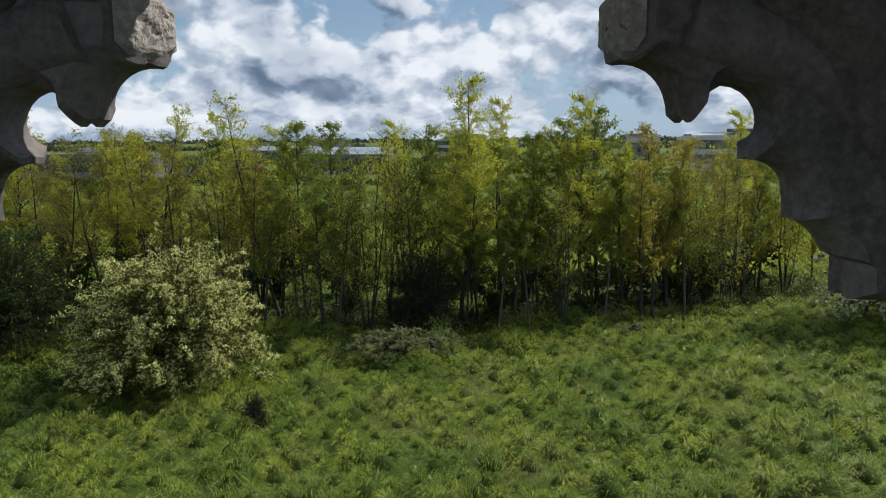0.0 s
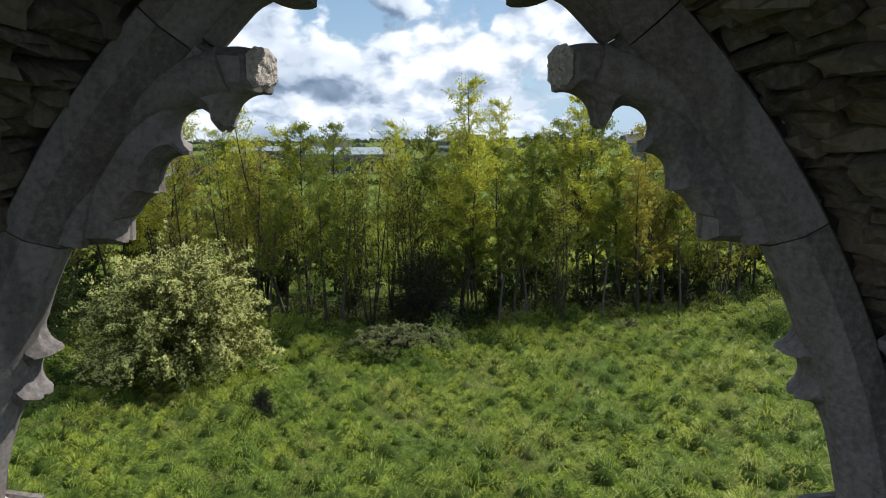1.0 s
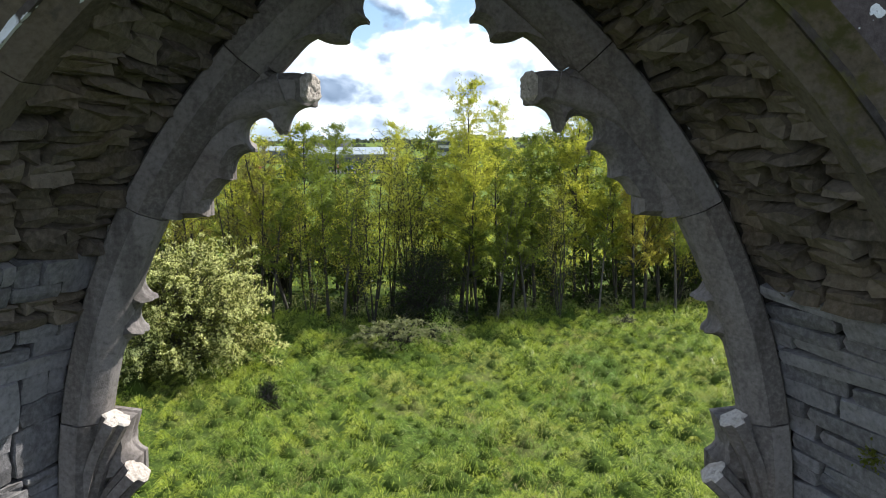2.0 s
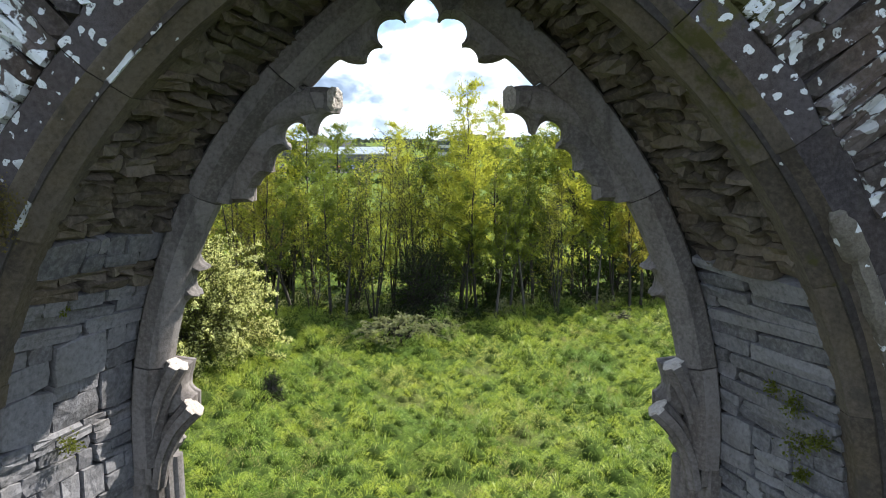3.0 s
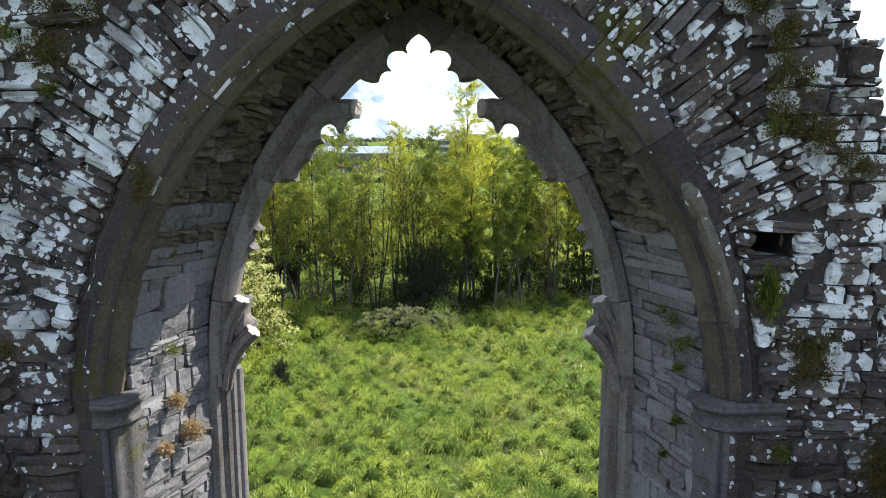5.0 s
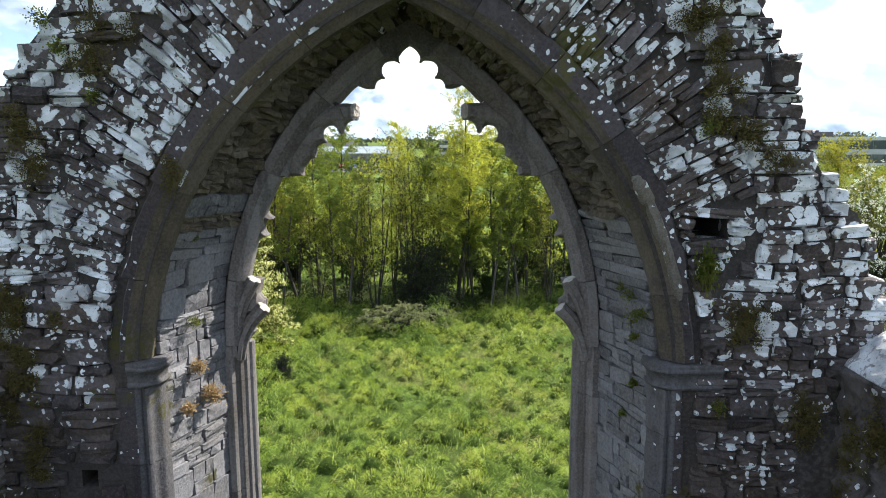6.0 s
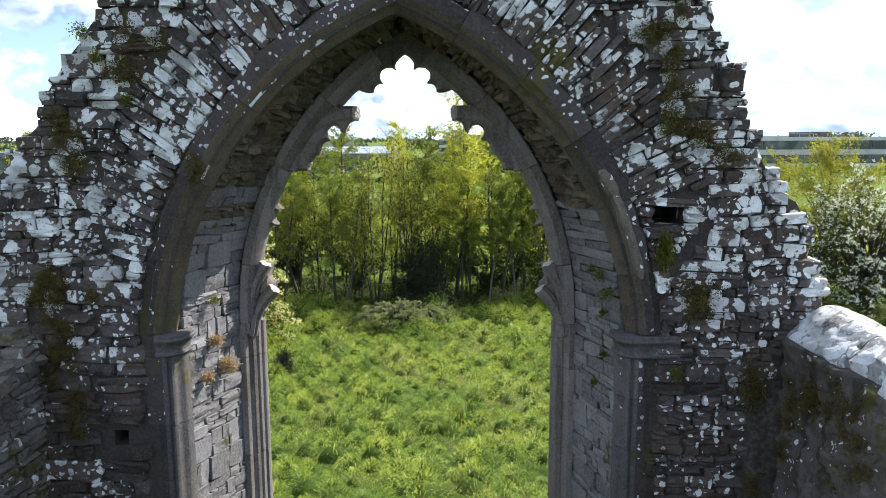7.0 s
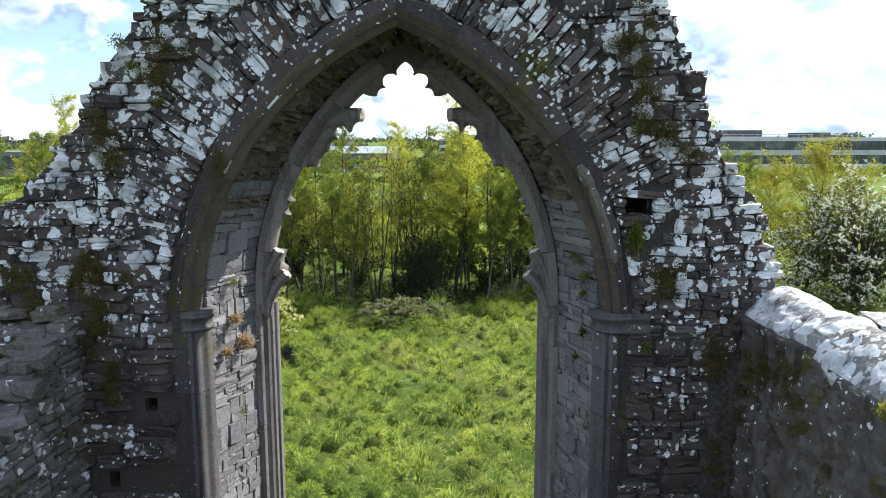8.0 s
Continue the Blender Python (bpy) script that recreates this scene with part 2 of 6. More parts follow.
M_CAPITAL = material("capital_limestone", stone_shader((0.057, 0.055, 0.060, 1), (0.112, 0.108, 0.113, 1), (0.076, 0.068, 0.060, 1), dots=0.12, moss=0.02, bump=0.8, grain=55.0, mottle=0.5, streak=0.4))
M_STUMP = material("stump_rubble", stone_shader((0.082, 0.075, 0.071, 1), (0.168, 0.158, 0.151, 1), (0.115, 0.100, 0.082, 1), lichen=0.50, dots=0.25, moss=0.09, bump=1.0, mottle=0.5, low=0.30))
M_MORTAR = material("old_mortar", stone_shader((0.034, 0.030, 0.029, 1), (0.075, 0.067, 0.064, 1), (0.060, 0.048, 0.038, 1), lichen=0.42, dots=0.36, moss=0.06, bump=1.0, low=0.39))
M_CAPWHITE = material("white_crusted_coping", stone_shader((0.11, 0.105, 0.10, 1), (0.36, 0.36, 0.365, 1), (0.20, 0.18, 0.16, 1), lichen=0.80, dots=0.6, bump=1.0, mottle=0.8, grain=30.0, border=False))
M_PLASTER = material("stained_render", stone_shader((0.032, 0.028, 0.027, 1), (0.120, 0.111, 0.109, 1), (0.058, 0.044, 0.032, 1), dots=0.20, moss=0.13, bump=1.0, grain=24.0, mottle=0.8, streak=0.8))
M_GROUND = material("meadow_ground", ground_shader)
M_GRASS = material("grass_blades", grass_shader)
M_GRASS_DRY = material("dry_grass", leaf_shader((0.20, 0.19, 0.07, 1), (0.36, 0.32, 0.15, 1), (0.36, 0.32, 0.1, 1), 0.5))
M_BIRCH = material("birch_leaves", leaf_shader((0.155, 0.185, 0.028, 1), (0.345, 0.350, 0.052, 1), (0.80, 0.82, 0.090, 1), 0.6, 0.60))
M_ALDER = material("alder_leaves", leaf_shader((0.055, 0.085, 0.018, 1), (0.150, 0.190, 0.034, 1), (0.38, 0.46, 0.045, 1), 0.6, 0.48))
M_BRONZE = material("bronze_leaves", leaf_shader((0.12, 0.122, 0.025, 1), (0.26, 0.235, 0.05, 1), (0.62, 0.55, 0.07, 1), 0.6, 0.58))
M_RUSSET = material("russet_young_leaves", leaf_shader((0.095, 0.092, 0.030, 1), (0.235, 0.212, 0.066, 1), (0.54, 0.48, 0.09, 1)))
# greyed green: the distance haze is put into this leaf colour
M_FARLEAF = material("haze_tinted_far_leaves", leaf_shader((0.055, 0.068, 0.058, 1), (0.10, 0.115, 0.085, 1), (0.10, 0.12, 0.07, 1), 0.8))
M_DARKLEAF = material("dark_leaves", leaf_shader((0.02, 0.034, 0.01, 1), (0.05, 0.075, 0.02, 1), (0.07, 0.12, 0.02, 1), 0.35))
M_THORN = material("hawthorn_leaves", leaf_shader((0.046, 0.060, 0.012, 1), (0.150, 0.160, 0.030, 1), (0.24, 0.26, 0.04, 1), 0.4, 0.22))
# darker copy of the hawthorn green, its shade put into the colour
M_THORNDARK = material("shade_toned_hawthorn_leaves", leaf_shader((0.035, 0.05, 0.016, 1), (0.10, 0.115, 0.04, 1), (0.12, 0.15, 0.03, 1)))
M_BLOSSOM = material("hawthorn_blossom", leaf_shader((0.52, 0.53, 0.17, 1), (0.82, 0.81, 0.38, 1), (0.66, 0.70, 0.20, 1), 0.7, 0.2))
M_MAY = material("white_may_blossom", leaf_shader((0.66, 0.67, 0.56, 1), (0.88, 0.88, 0.80, 1), (0.70, 0.72, 0.50, 1), 0.7, 0.25))
M_BRAMBLE = material("bramble_leaves", leaf_shader((0.13, 0.145, 0.065, 1), (0.34, 0.35, 0.20, 1), (0.30, 0.33, 0.12, 1)))
M_WEED = material("wall_plant_leaves", leaf_shader((0.055, 0.075, 0.014, 1), (0.155, 0.170, 0.032, 1), (0.20, 0.22, 0.03, 1)))
M_RUST = material("rusty_wall_plant", leaf_shader((0.22, 0.16, 0.08, 1), (0.46, 0.34, 0.20, 1), (0.4, 0.27, 0.12, 1)))
M_MOSS = material("wall_moss", leaf_shader((0.050, 0.042, 0.016, 1), (0.165, 0.135, 0.045, 1), (0.12, 0.10, 0.025, 1), 0.9, 0.3))
M_BROKEN = material("fresh_broken_limestone", stone_shader((0.30, 0.27, 0.25, 1), (0.50, 0.47, 0.44, 1), (0.38, 0.33, 0.29, 1), bump=1.0, grain=70.0, mottle=0.3))
M_GOLD = material("golden_green_leaves", leaf_shader((0.13, 0.145, 0.02, 1), (0.27, 0.265, 0.04, 1), (0.46, 0.44, 0.04, 1)))
M_BARK = material("grey_bark", plain_shader((0.018, 0.016, 0.013, 1), (0.055, 0.048, 0.039, 1), 0.9, 12.0, bump=0.5))
M_PALEBARK = material("pale_birch_bark", plain_shader((0.040, 0.036, 0.030, 1), (0.10, 0.092, 0.08, 1), 0.8, 9.0, bump=0.3))
M_WHITE = material("white_cladding", plain_shader((0.36, 0.37, 0.39, 1), (0.50, 0.51, 0.53, 1), 0.6, 0.4))
M_GREYWALL = material("grey_cladding", plain_shader((0.10, 0.11, 0.125, 1), (0.18, 0.19, 0.21, 1), 0.6, 0.3))
M_ROOF = material("pale_metal_roof", plain_shader((0.180, 0.217, 0.255, 1), (0.270, 0.315, 0.352, 1), 0.45, 0.3))
M_DARKROOF = material("dark_roof", plain_shader((0.05, 0.05, 0.06, 1), (0.11, 0.11, 0.12, 1), 0.8, 0.4))
M_BRICK = material("brown_brick", plain_shader((0.14, 0.10, 0.075, 1), (0.24, 0.18, 0.14, 1), 0.9, 0.6))
M_GLASS = material("haze_toned_window_glass", glass_shader)
M_TAR = material("asphalt", plain_shader((0.04, 0.04, 0.042, 1), (0.09, 0.09, 0.09, 1), 0.9, 0.5))
M_PAINT = [material("car_paint", plain_shader(tuple(c * 0.85 for c in k) + (1,), k + (1,), 0.3, 0.5)) for k in
           ((0.7, 0.7, 0.72), (0.05, 0.05, 0.06), (0.25, 0.03, 0.03), (0.08, 0.12, 0.3))]

# ------------------------------------------------------------ mesh helpers


def link(name, verts, faces, mat, parent=None, smooth=False):
    """An object from coordinates and faces."""
    me = bpy.data.meshes.new(name)
    me.from_pydata([tuple(v) for v in verts], [], [tuple(f) for f in faces])
    me.materials.append(mat)
    if smooth:
        me.shade_smooth()
        if smooth != 1:
            me.set_sharp_from_angle(angle=radians(smooth))
    ob = new(name, me)
    ob.parent = parent
    return ob


def link_np(name, verts, quads, mat, parent=None, tris=None, smooth=False):
    """An object from number arrays: fast for leaves and grass."""
    me = bpy.data.meshes.new(name)
    nq, nt = len(quads), 0 if tris is None else len(tris)
    idx = np.concatenate([np.asarray(quads, np.int32).ravel()] + ([np.asarray(tris, np.int32).ravel()] if nt else []))
    me.vertices.add(len(verts)), me.loops.add(len(idx)), me.polygons.add(nq + nt)
    me.vertices.foreach_set("co", np.asarray(verts, np.float32).ravel())
    me.loops.foreach_set("vertex_index", idx)
    starts = np.concatenate([np.arange(nq) * 4, nq * 4 + np.arange(nt) * 3]).astype(np.int32)
    me.polygons.foreach_set("loop_start", starts)
    me.update(calc_edges=True)
    me.validate()
    me.materials.append(mat)
    if smooth:
        me.shade_smooth()
    ob = new(name, me)
    ob.parent = parent
    return ob


def box_geo(x0, x1, y0, y1, z0, z1):
    v = [(x, y, z) for z in (z0, z1) for y in (y0, y1) for x in (x0, x1)]
    f = [(0, 2, 3, 1), (4, 5, 7, 6), (0, 1, 5, 4), (2, 6, 7, 3), (0, 4, 6, 2), (1, 3, 7, 5)]
    return v, f


def box_part(name, b, mat, parent=None, bevel=0.0, label=""):
    bm = bmesh.new()
    v, f = box_geo(*b)
    vs = [bm.verts.new(p) for p in v]
    for q in f:
        bm.faces.new([vs[i] for i in q])
    if bevel:
        bmesh.ops.bevel(bm, geom=bm.edges[:], offset=bevel, segments=2, affect="EDGES")
    me = bpy.data.meshes.new(name)
    bm.to_mesh(me), bm.free()
    me.materials.append(mat)
    ob = new(name, me)
    ob.parent = parent
    return tagged(ob, label)


def empty(name, label, category, kind="", group="", at=(0, 0, 0)):
    ob = new(name)
    ob.location = at
    return tagged(ob, label, category, group, kind)


def loft(rings, closed=True, caps=True):
    """Verts and faces through rings with the same count."""
    n = len(rings[0])
    v = [p for r in rings for p in r]
    f = []
    for i in range(len(rings) - 1):
        for j in range(n if closed else n - 1):
            a, b = i * n + j, i * n + (j + 1) % n
            f.append((a, b, b + n, a + n))
    if caps:
        f += [tuple(range(n))[::-1], tuple(range((len(rings) - 1) * n, len(rings) * n))]
    return v, f



# ------------------------------------------------------------ the window arch in numbers
REAR_C, REAR_Z, REAR_R = 0.93, 6.47, 2.49      # rear arch: centre offset, springing height, radius
TRAC_C, TRAC_Z, TRAC_R = 1.18, 6.60, 2.46       # outer edge of the window stonework
RIB_W, CAP_TOP = 0.20, 6.662
Y_REAR, Y_TRAC, Y_BACK = 0.20, 0.78, 1.15


def arch_x(z, c, z0, r):
    """Half width of a two-centred arch at height z (None above its apex)."""
    if z <= z0:
        return r - c
    q = r * r - (z - z0) ** 2
    return math.sqrt(q) - c if q > c * c else None


def arch_pt(s, c, z0, r, foot):
    """Point (x, z) of one flank: s from -1 (foot) through 0 (springing) to 1 (apex)."""
    if s <= 0:
        return r - c, z0 + (z0 - foot) * s
    end = math.acos(c / r)
    return r * math.cos(end * s) - c, z0 + r * math.sin(end * s)


# ------------------------------------------------------------ ground
def ground_z(x, y):
    return 0.22 * noise.noise((x * 0.16, y * 0.16, 3.0)) + 0.16 * noise.noise((x * 0.7, y * 0.7, 9.0))


def make_ground():
    xs = [-3000, -900, -300, -120, -60, -36] + [x * 0.5 for x in range(-56, 57)] + [36, 60, 120, 300, 900, 3000]
    ys = [-3000, -600, -100, -30, -12] + [y * 0.5 for y in range(-16, 84)] + [46, 52, 60, 80, 120, 200, 400, 900, 3000]
    v = [(x, y, ground_z(x, y) if abs(x) < 100 and -50 < y < 100 else 0.0) for y in ys for x in xs]
    n = len(xs)
    f = [(j * n + i, j * n + i + 1, (j + 1) * n + i + 1, (j + 1) * n + i) for j in range(len(ys) - 1) for i in range(n - 1)]
    tagged(link("ground", v, f, M_GROUND, smooth=True), "rough green meadow ground reaching the horizon", "ground", kind="structure")


make_ground()

# ------------------------------------------------------------ stone pieces
def stone_mesh(seed, mat, rugged=0.07, edge=0.10, shoulder=-.36):
    """A unit stone, rough on its -y face: ring, shoulder and a bumpy face."""
    r = random.Random(seed)
    ring = [(-.5, -.5), (0, -.5), (.5, -.5), (.5, 0), (.5, .5), (0, .5), (-.5, .5), (-.5, 0)]
    ring = [(x * (1 - r.random() * rugged * 1.6), z * (1 - r.random() * rugged * 1.6)) for x, z in ring]
    ring[0], ring[2], ring[4], ring[6] = [(x * (1 - r.random() * .12), z * (1 - r.random() * .16)) for x, z in (ring[0], ring[2], ring[4], ring[6])]
    v = [(x, .5, z) for x, z in ring] + [(x, shoulder + r.uniform(-.06, .06) * (1 if shoulder > -.4 else 0.3), z) for x, z in ring]
    v += [(x * (1 - edge * r.uniform(.6, 1.6)), -.5 + r.uniform(-.10, .12) * (1 if shoulder > -.4 else 0.35), z * (1 - edge * r.uniform(.8, 2.2))) for x, z in ring]
    v.append((r.uniform(-.15, .15), -.52 + r.uniform(-.06, .08), r.uniform(-.1, .1)))
    f = [(i, (i + 1) % 8, 8 + (i + 1) % 8, 8 + i) for i in range(8)]
    f += [(8 + i, 8 + (i + 1) % 8, 16 + (i + 1) % 8, 16 + i) for i in range(8)]
    f += [(16 + i, 16 + (i + 1) % 8, 24) for i in range(8)]
    me = bpy.data.meshes.new("stone")
    me.from_pydata(v, [], f)
    me.materials.append(mat)
    return me


class Pile:
    """Stones of one wall: the nearest ones objects of their own, the rest joined."""

    def __init__(self, mat, parent, seed, count=14, **shape):
        self.mats = mat
        self.kinds = [stone_mesh(seed + i, mat, **shape) for i in range(count)]
        self.items, self.parent, self.r = [], parent, random.Random(seed)

    def put(self, m, size):
        self.items.append((m @ Matrix.Diagonal((*size, 1)), self.r.randrange(len(self.kinds))))

    def finish(self, near, limit=300, name="stone"):
        self.items.sort(key=lambda it: (it[0].translation - Vector(near)).length)
        for m, k in self.items[:limit]:
            ob = new(name, self.kinds[k])
            ob.parent, ob.matrix_basis = self.parent, m
        rest = self.items[limit:]
        if rest:
            v, f = [], []
            for m, k in rest:
                o = len(v)
                v += [m @ p.co for p in self.kinds[k].vertices]
                f += [tuple(i + o for i in p.vertices) for p in self.kinds[k].polygons]
            tagged(link("rubble_stones", v, f, self.mats, self.parent), kind="stuff")


# ------------------------------------------------------------ the gable wall with its window
GABLE_R = [(0, 2.95), (6.6, 2.95), (6.9, 2.89), (7.03, 2.84), (7.24, 2.76), (7.40, 2.77), (7.56, 2.68), (7.62, 2.56), (7.80, 2.46), (7.90, 2.40),
           (8.15, 2.27), (8.36, 2.24), (8.46, 2.20), (8.62, 2.11), (8.84, 1.98), (9.2, 1.85), (9.9, 1.35), (10.3, 0.5), (10.32, 0.0)]
GABLE_L = [(0, 3.40), (7.40, 3.40), (7.48, 3.02), (7.56, 2.86), (7.71, 2.75), (7.81, 2.64), (7.98, 2.53), (8.06, 2.43), (8.24, 2.36), (8.30, 2.33),
           (8.48, 2.21), (8.60, 2.10), (8.68, 2.05), (8.86, 1.89), (9.2, 1.78), (9.9, 1.25), (10.3, 0.5), (10.32, 0.0)]


def gable_x(side, z):
    tab = GABLE_R if side > 0 else GABLE_L
    return float(np.interp(z, [a for a, _ in tab], [b for _, b in tab]))


HOLES = [(1.68, 1.88, 7.41, 7.53), (-2.0, -1.9, 5.86, 5.97), (-2.32, -2.24, 5.22, 5.36)]


def make_core():
    verts, faces = [], []
    ss = [-1 + i / 4 for i in range(4)] + [i / 20 for i in range(21)]
    for side in (1, -1):
        tab = GABLE_R if side > 0 else GABLE_L
        loops = []
        for y, c, z0, r, grow in ((0.022, REAR_C, REAR_Z, REAR_R, 0.05), (0.20, REAR_C, REAR_Z, REAR_R, 0.07), (0.745, TRAC_C, TRAC_Z, TRAC_R, 0.09),
                                  (0.81, TRAC_C, TRAC_Z, TRAC_R, 0.04), (0.845, TRAC_C, TRAC_Z, TRAC_R, -0.05),
                                  (0.90, TRAC_C, TRAC_Z, TRAC_R, -0.05), (0.94, TRAC_C, TRAC_Z, TRAC_R, 0.03), (Y_BACK, TRAC_C, TRAC_Z, TRAC_R, 0.05)):
            inner = []
            for s in ss:
                x, z = arch_pt(s, c, z0, r + grow, 0.0)
                inner.append((side * max(x, 0.0), y, z))
            outer = [(side * max(x - (0.07 if z > 6.5 and x > 0.1 else 0.0), 0.0), y, z) for z, x in reversed(tab)]
            loops.append(inner + outer)
        n = len(loops[0])
        base = len(verts)
        for lp in loops:
            verts += lp
        for k in range(len(loops) - 1):
            for j in range(n):
                a, b = base + k * n + j, base + k * n + (j + 1) % n
                faces.append((a, b, b + n, a + n))
        front = list(range(base, base + n))
        # square sockets of the scaffold beams, cut into the face
        for x0, x1, z0, z1 in HOLES:
            if (x0 + x1) * side < 0:
                continue
            a, b = sorted((abs(x0), abs(x1)))
            corners = [(a, z0), (b, z0), (b, z1), (a, z1)]
            k = min(range(24), key=lambda q: abs(verts[base + q][2] - (z0 - 0.1) + (3.2 if abs(x0) > 2.2 else 0.0)))
            o = len(verts)
            for y in (0.022, 0.50):
                verts += [(side * x, y, z) for x, z in corners]
            at = front.index(base + k)
            front[at:at + 1] = [base + k, o, o + 1, o + 2, o + 3, o, base + k]
            faces += [(o + q, o + (q + 1) % 4, o + 4 + (q + 1) % 4, o + 4 + q) for q in range(4)] + [(o + 4, o + 5, o + 6, o + 7)]
        faces += [tuple(front)[::-1], tuple(base + (len(loops) - 1) * n + j for j in range(n))]
    return tagged(link("wall_east", verts, faces, M_MORTAR), "ruined rubble limestone gable wall with white lichen crust", "wall", kind="structure")


wall_east = make_core()


def face_stones():
    pile = Pile(M_RUBBLE, wall_east, 100, 24, rugged=0.09, edge=0.09)
    fan = Pile(M_FAN, wall_east, 130, 14, rugged=0.07, edge=0.07)
    r = random.Random(11)
    ring = 0.46

    def wave(x, zz):
        """Rise and fall of the uneven courses, level at the square hole."""
        return 0.045 * noise.noise((x * 1.4, zz * 0.9, 6.0)) * min(1.0, max(0.0, math.hypot(x - 1.78, zz - 7.47) * 3 - 0.6))
    for side in (1, -1):
        z = 4.2
        while z < 10.2:
            h = r.choice((0.045, 0.06, 0.08, 0.09, 0.10, 0.12, 0.14) if z > 6.95 else (0.04, 0.055, 0.07, 0.08, 0.10, 0.13) if side > 0 else (0.06, 0.08, 0.11, 0.14, 0.17, 0.20)) * r.uniform(0.85, 1.15)
            zm = z + h / 2
            def inner(zz):
                # the fan of radial stones thins out towards the springing
                w = RIB_W + 0.02 + ring * min(1.0, max(0.0, (zz - 7.0) / 0.45))
                x = arch_x(zz, REAR_C, REAR_Z, REAR_R + w)
                if zz < 6.70:
                    x = 1.69 + 0.07 * ((int(zz * 5.3) % 3) / 2)
                return 0.0 if x is None else x
            x0, x1 = max(inner(z), inner(z + h)), min(gable_x(side, z + h), gable_x(side, z)) + r.uniform(-0.05, 0.02)
            if side < 0 and z < 5.9:
                x1 = min(x1, 2.56)
            if side > 0 and z < 6.5:
                x1 = min(x1, 2.58)
            x = x0
            while x < x1 - 0.03:
                w = min(r.uniform(0.9, 3.6) * max(h, 0.07), x1 - x)
                if x1 - x - w < 0.08:
                    w = x1 - x
                cx = side * (x + w / 2)
                hole = any(a - 0.02 < cx + w / 2 and cx - w / 2 < b + 0.02 and z + h > c and z < d for a, b, c, d in HOLES)
                if not hole and w > 0.03:
                    deep = r.uniform(0.15, 0.21)
                    flush = side > 0 and zm < 6.9      # closer-jointed, flatter work low down
                    front = r.uniform(-0.016, -0.002) if flush else r.uniform(-0.034, 0.002)
                    tilt = r.uniform(-4.5, 4.5)
                    if h > 0.085 and r.random() < 0.25:      # a course split into two thin stones
                        cut = r.uniform(0.35, 0.65)
                        for zz, hh in ((z + h * cut / 2, h * cut), (z + h * (1 + cut) / 2, h * (1 - cut))):
                            d2 = r.uniform(-0.004, 0.004) if flush else r.uniform(-0.012, 0.006)
                            pile.put(pose(cx, front + d2 + deep / 2, zz + wave(cx, zz), r.uniform(-4, 4) * (0.3 if flush else 1), tilt, r.uniform(-5, 5) * (0.3 if flush else 1)), (w * r.uniform(0.98, 1.04), deep, hh * 1.06))
                        x += w
                        continue
                    pile.put(pose(cx, front + deep / 2, zm + wave(cx, zm), 0, tilt - math.degrees(wave(cx + 0.1, zm) - wave(cx - 0.1, zm)) * 5, 0) @ pose(0, 0, 0, r.uniform(-4, 4) * (0.3 if flush else 1), 0, r.uniform(-4, 4) * (0.3 if flush else 1)),
                             (w * r.uniform(0.98, 1.04), deep, h * r.uniform(1.0, 1.14)))
                x += w
            z += h * 0.97
    # the fan of thin stones set radially above the rib
    for side in (1, -1):
        a, end = math.radians(6), math.acos(REAR_C / (REAR_R + RIB_W))
        while a < end + 0.02:
            t = r.uniform(0.035, 0.09)
            da = t / (REAR_R + RIB_W + 0.1)
            zz = REAR_Z + (REAR_R + RIB_W) * math.sin(a)
            width = ring * min(1.0, max(0.12, (zz - 6.95) / 0.45)) + r.uniform(-0.03, 0.09)
            rad = REAR_R + RIB_W + 0.012
            while width > 0.05:
                ln = min(width, r.uniform(0.16, 0.5))
                if width - ln < 0.07:
                    ln = width
                rc = rad + ln / 2
                x, zc = rc * math.cos(a + da / 2) - REAR_C, REAR_Z + rc * math.sin(a + da / 2)
                deep = r.uniform(0.15, 0.20)
                covers = any(side > 0 and 1.62 < (rc + q * ln) * math.cos(a + da / 2) - REAR_C < 1.93 and 7.36 < REAR_Z + (rc + q * ln) * math.sin(a + da / 2) < 7.59
                             for q in (-0.5, -0.25, 0, 0.25, 0.5))
                if x > 0.02 and not covers:
                    lean = math.degrees(a + da / 2) + r.uniform(-5, 5)
                    fan.put(pose(side * x, r.uniform(-0.028, -0.006) + deep / 2, zc, 0, -lean * side, 0), (ln * 1.02, deep, t * (1.05 + (rc - rad) * 0.35)))
                rad += ln
                width -= ln
            a += da
    # stones framing the square hole left by a scaffold beam
    for x, z, w, h, tilt in ((1.78, 7.562, 0.42, 0.06, 4), (1.635, 7.50, 0.09, 0.07, 10), (1.64, 7.435, 0.08, 0.05, 14), (1.94, 7.51, 0.12, 0.05, 0), (1.95, 7.455, 0.14, 0.05, 2), (1.76, 7.365, 0.27, 0.085, -3), (1.93, 7.385, 0.10, 0.08, 2)):
        pile.put(pose(x, 0.05, z, 0, tilt, 0), (w, 0.17, h))
    # broken ends of the gable, across the thickness of the wall
    for side in (1, -1):
        z = 6.85 if side > 0 else 7.42
        while z < 10.25:
            h = r.uniform(0.07, 0.16)
            y = 0.16
            while y < Y_BACK:
                dy = r.uniform(0.22, 0.42)
                w = r.uniform(0.2, 0.34)
                x = gable_x(side, z + h / 2) - w / 2 + r.uniform(-0.06, 0.03) - 0.02
                pile.put(pose(side * x, y + dy / 2, z + h / 2, 0, r.uniform(-5, 5), r.uniform(-6, 6)), (w, dy, h * 1.05))
                y += dy
            z += h
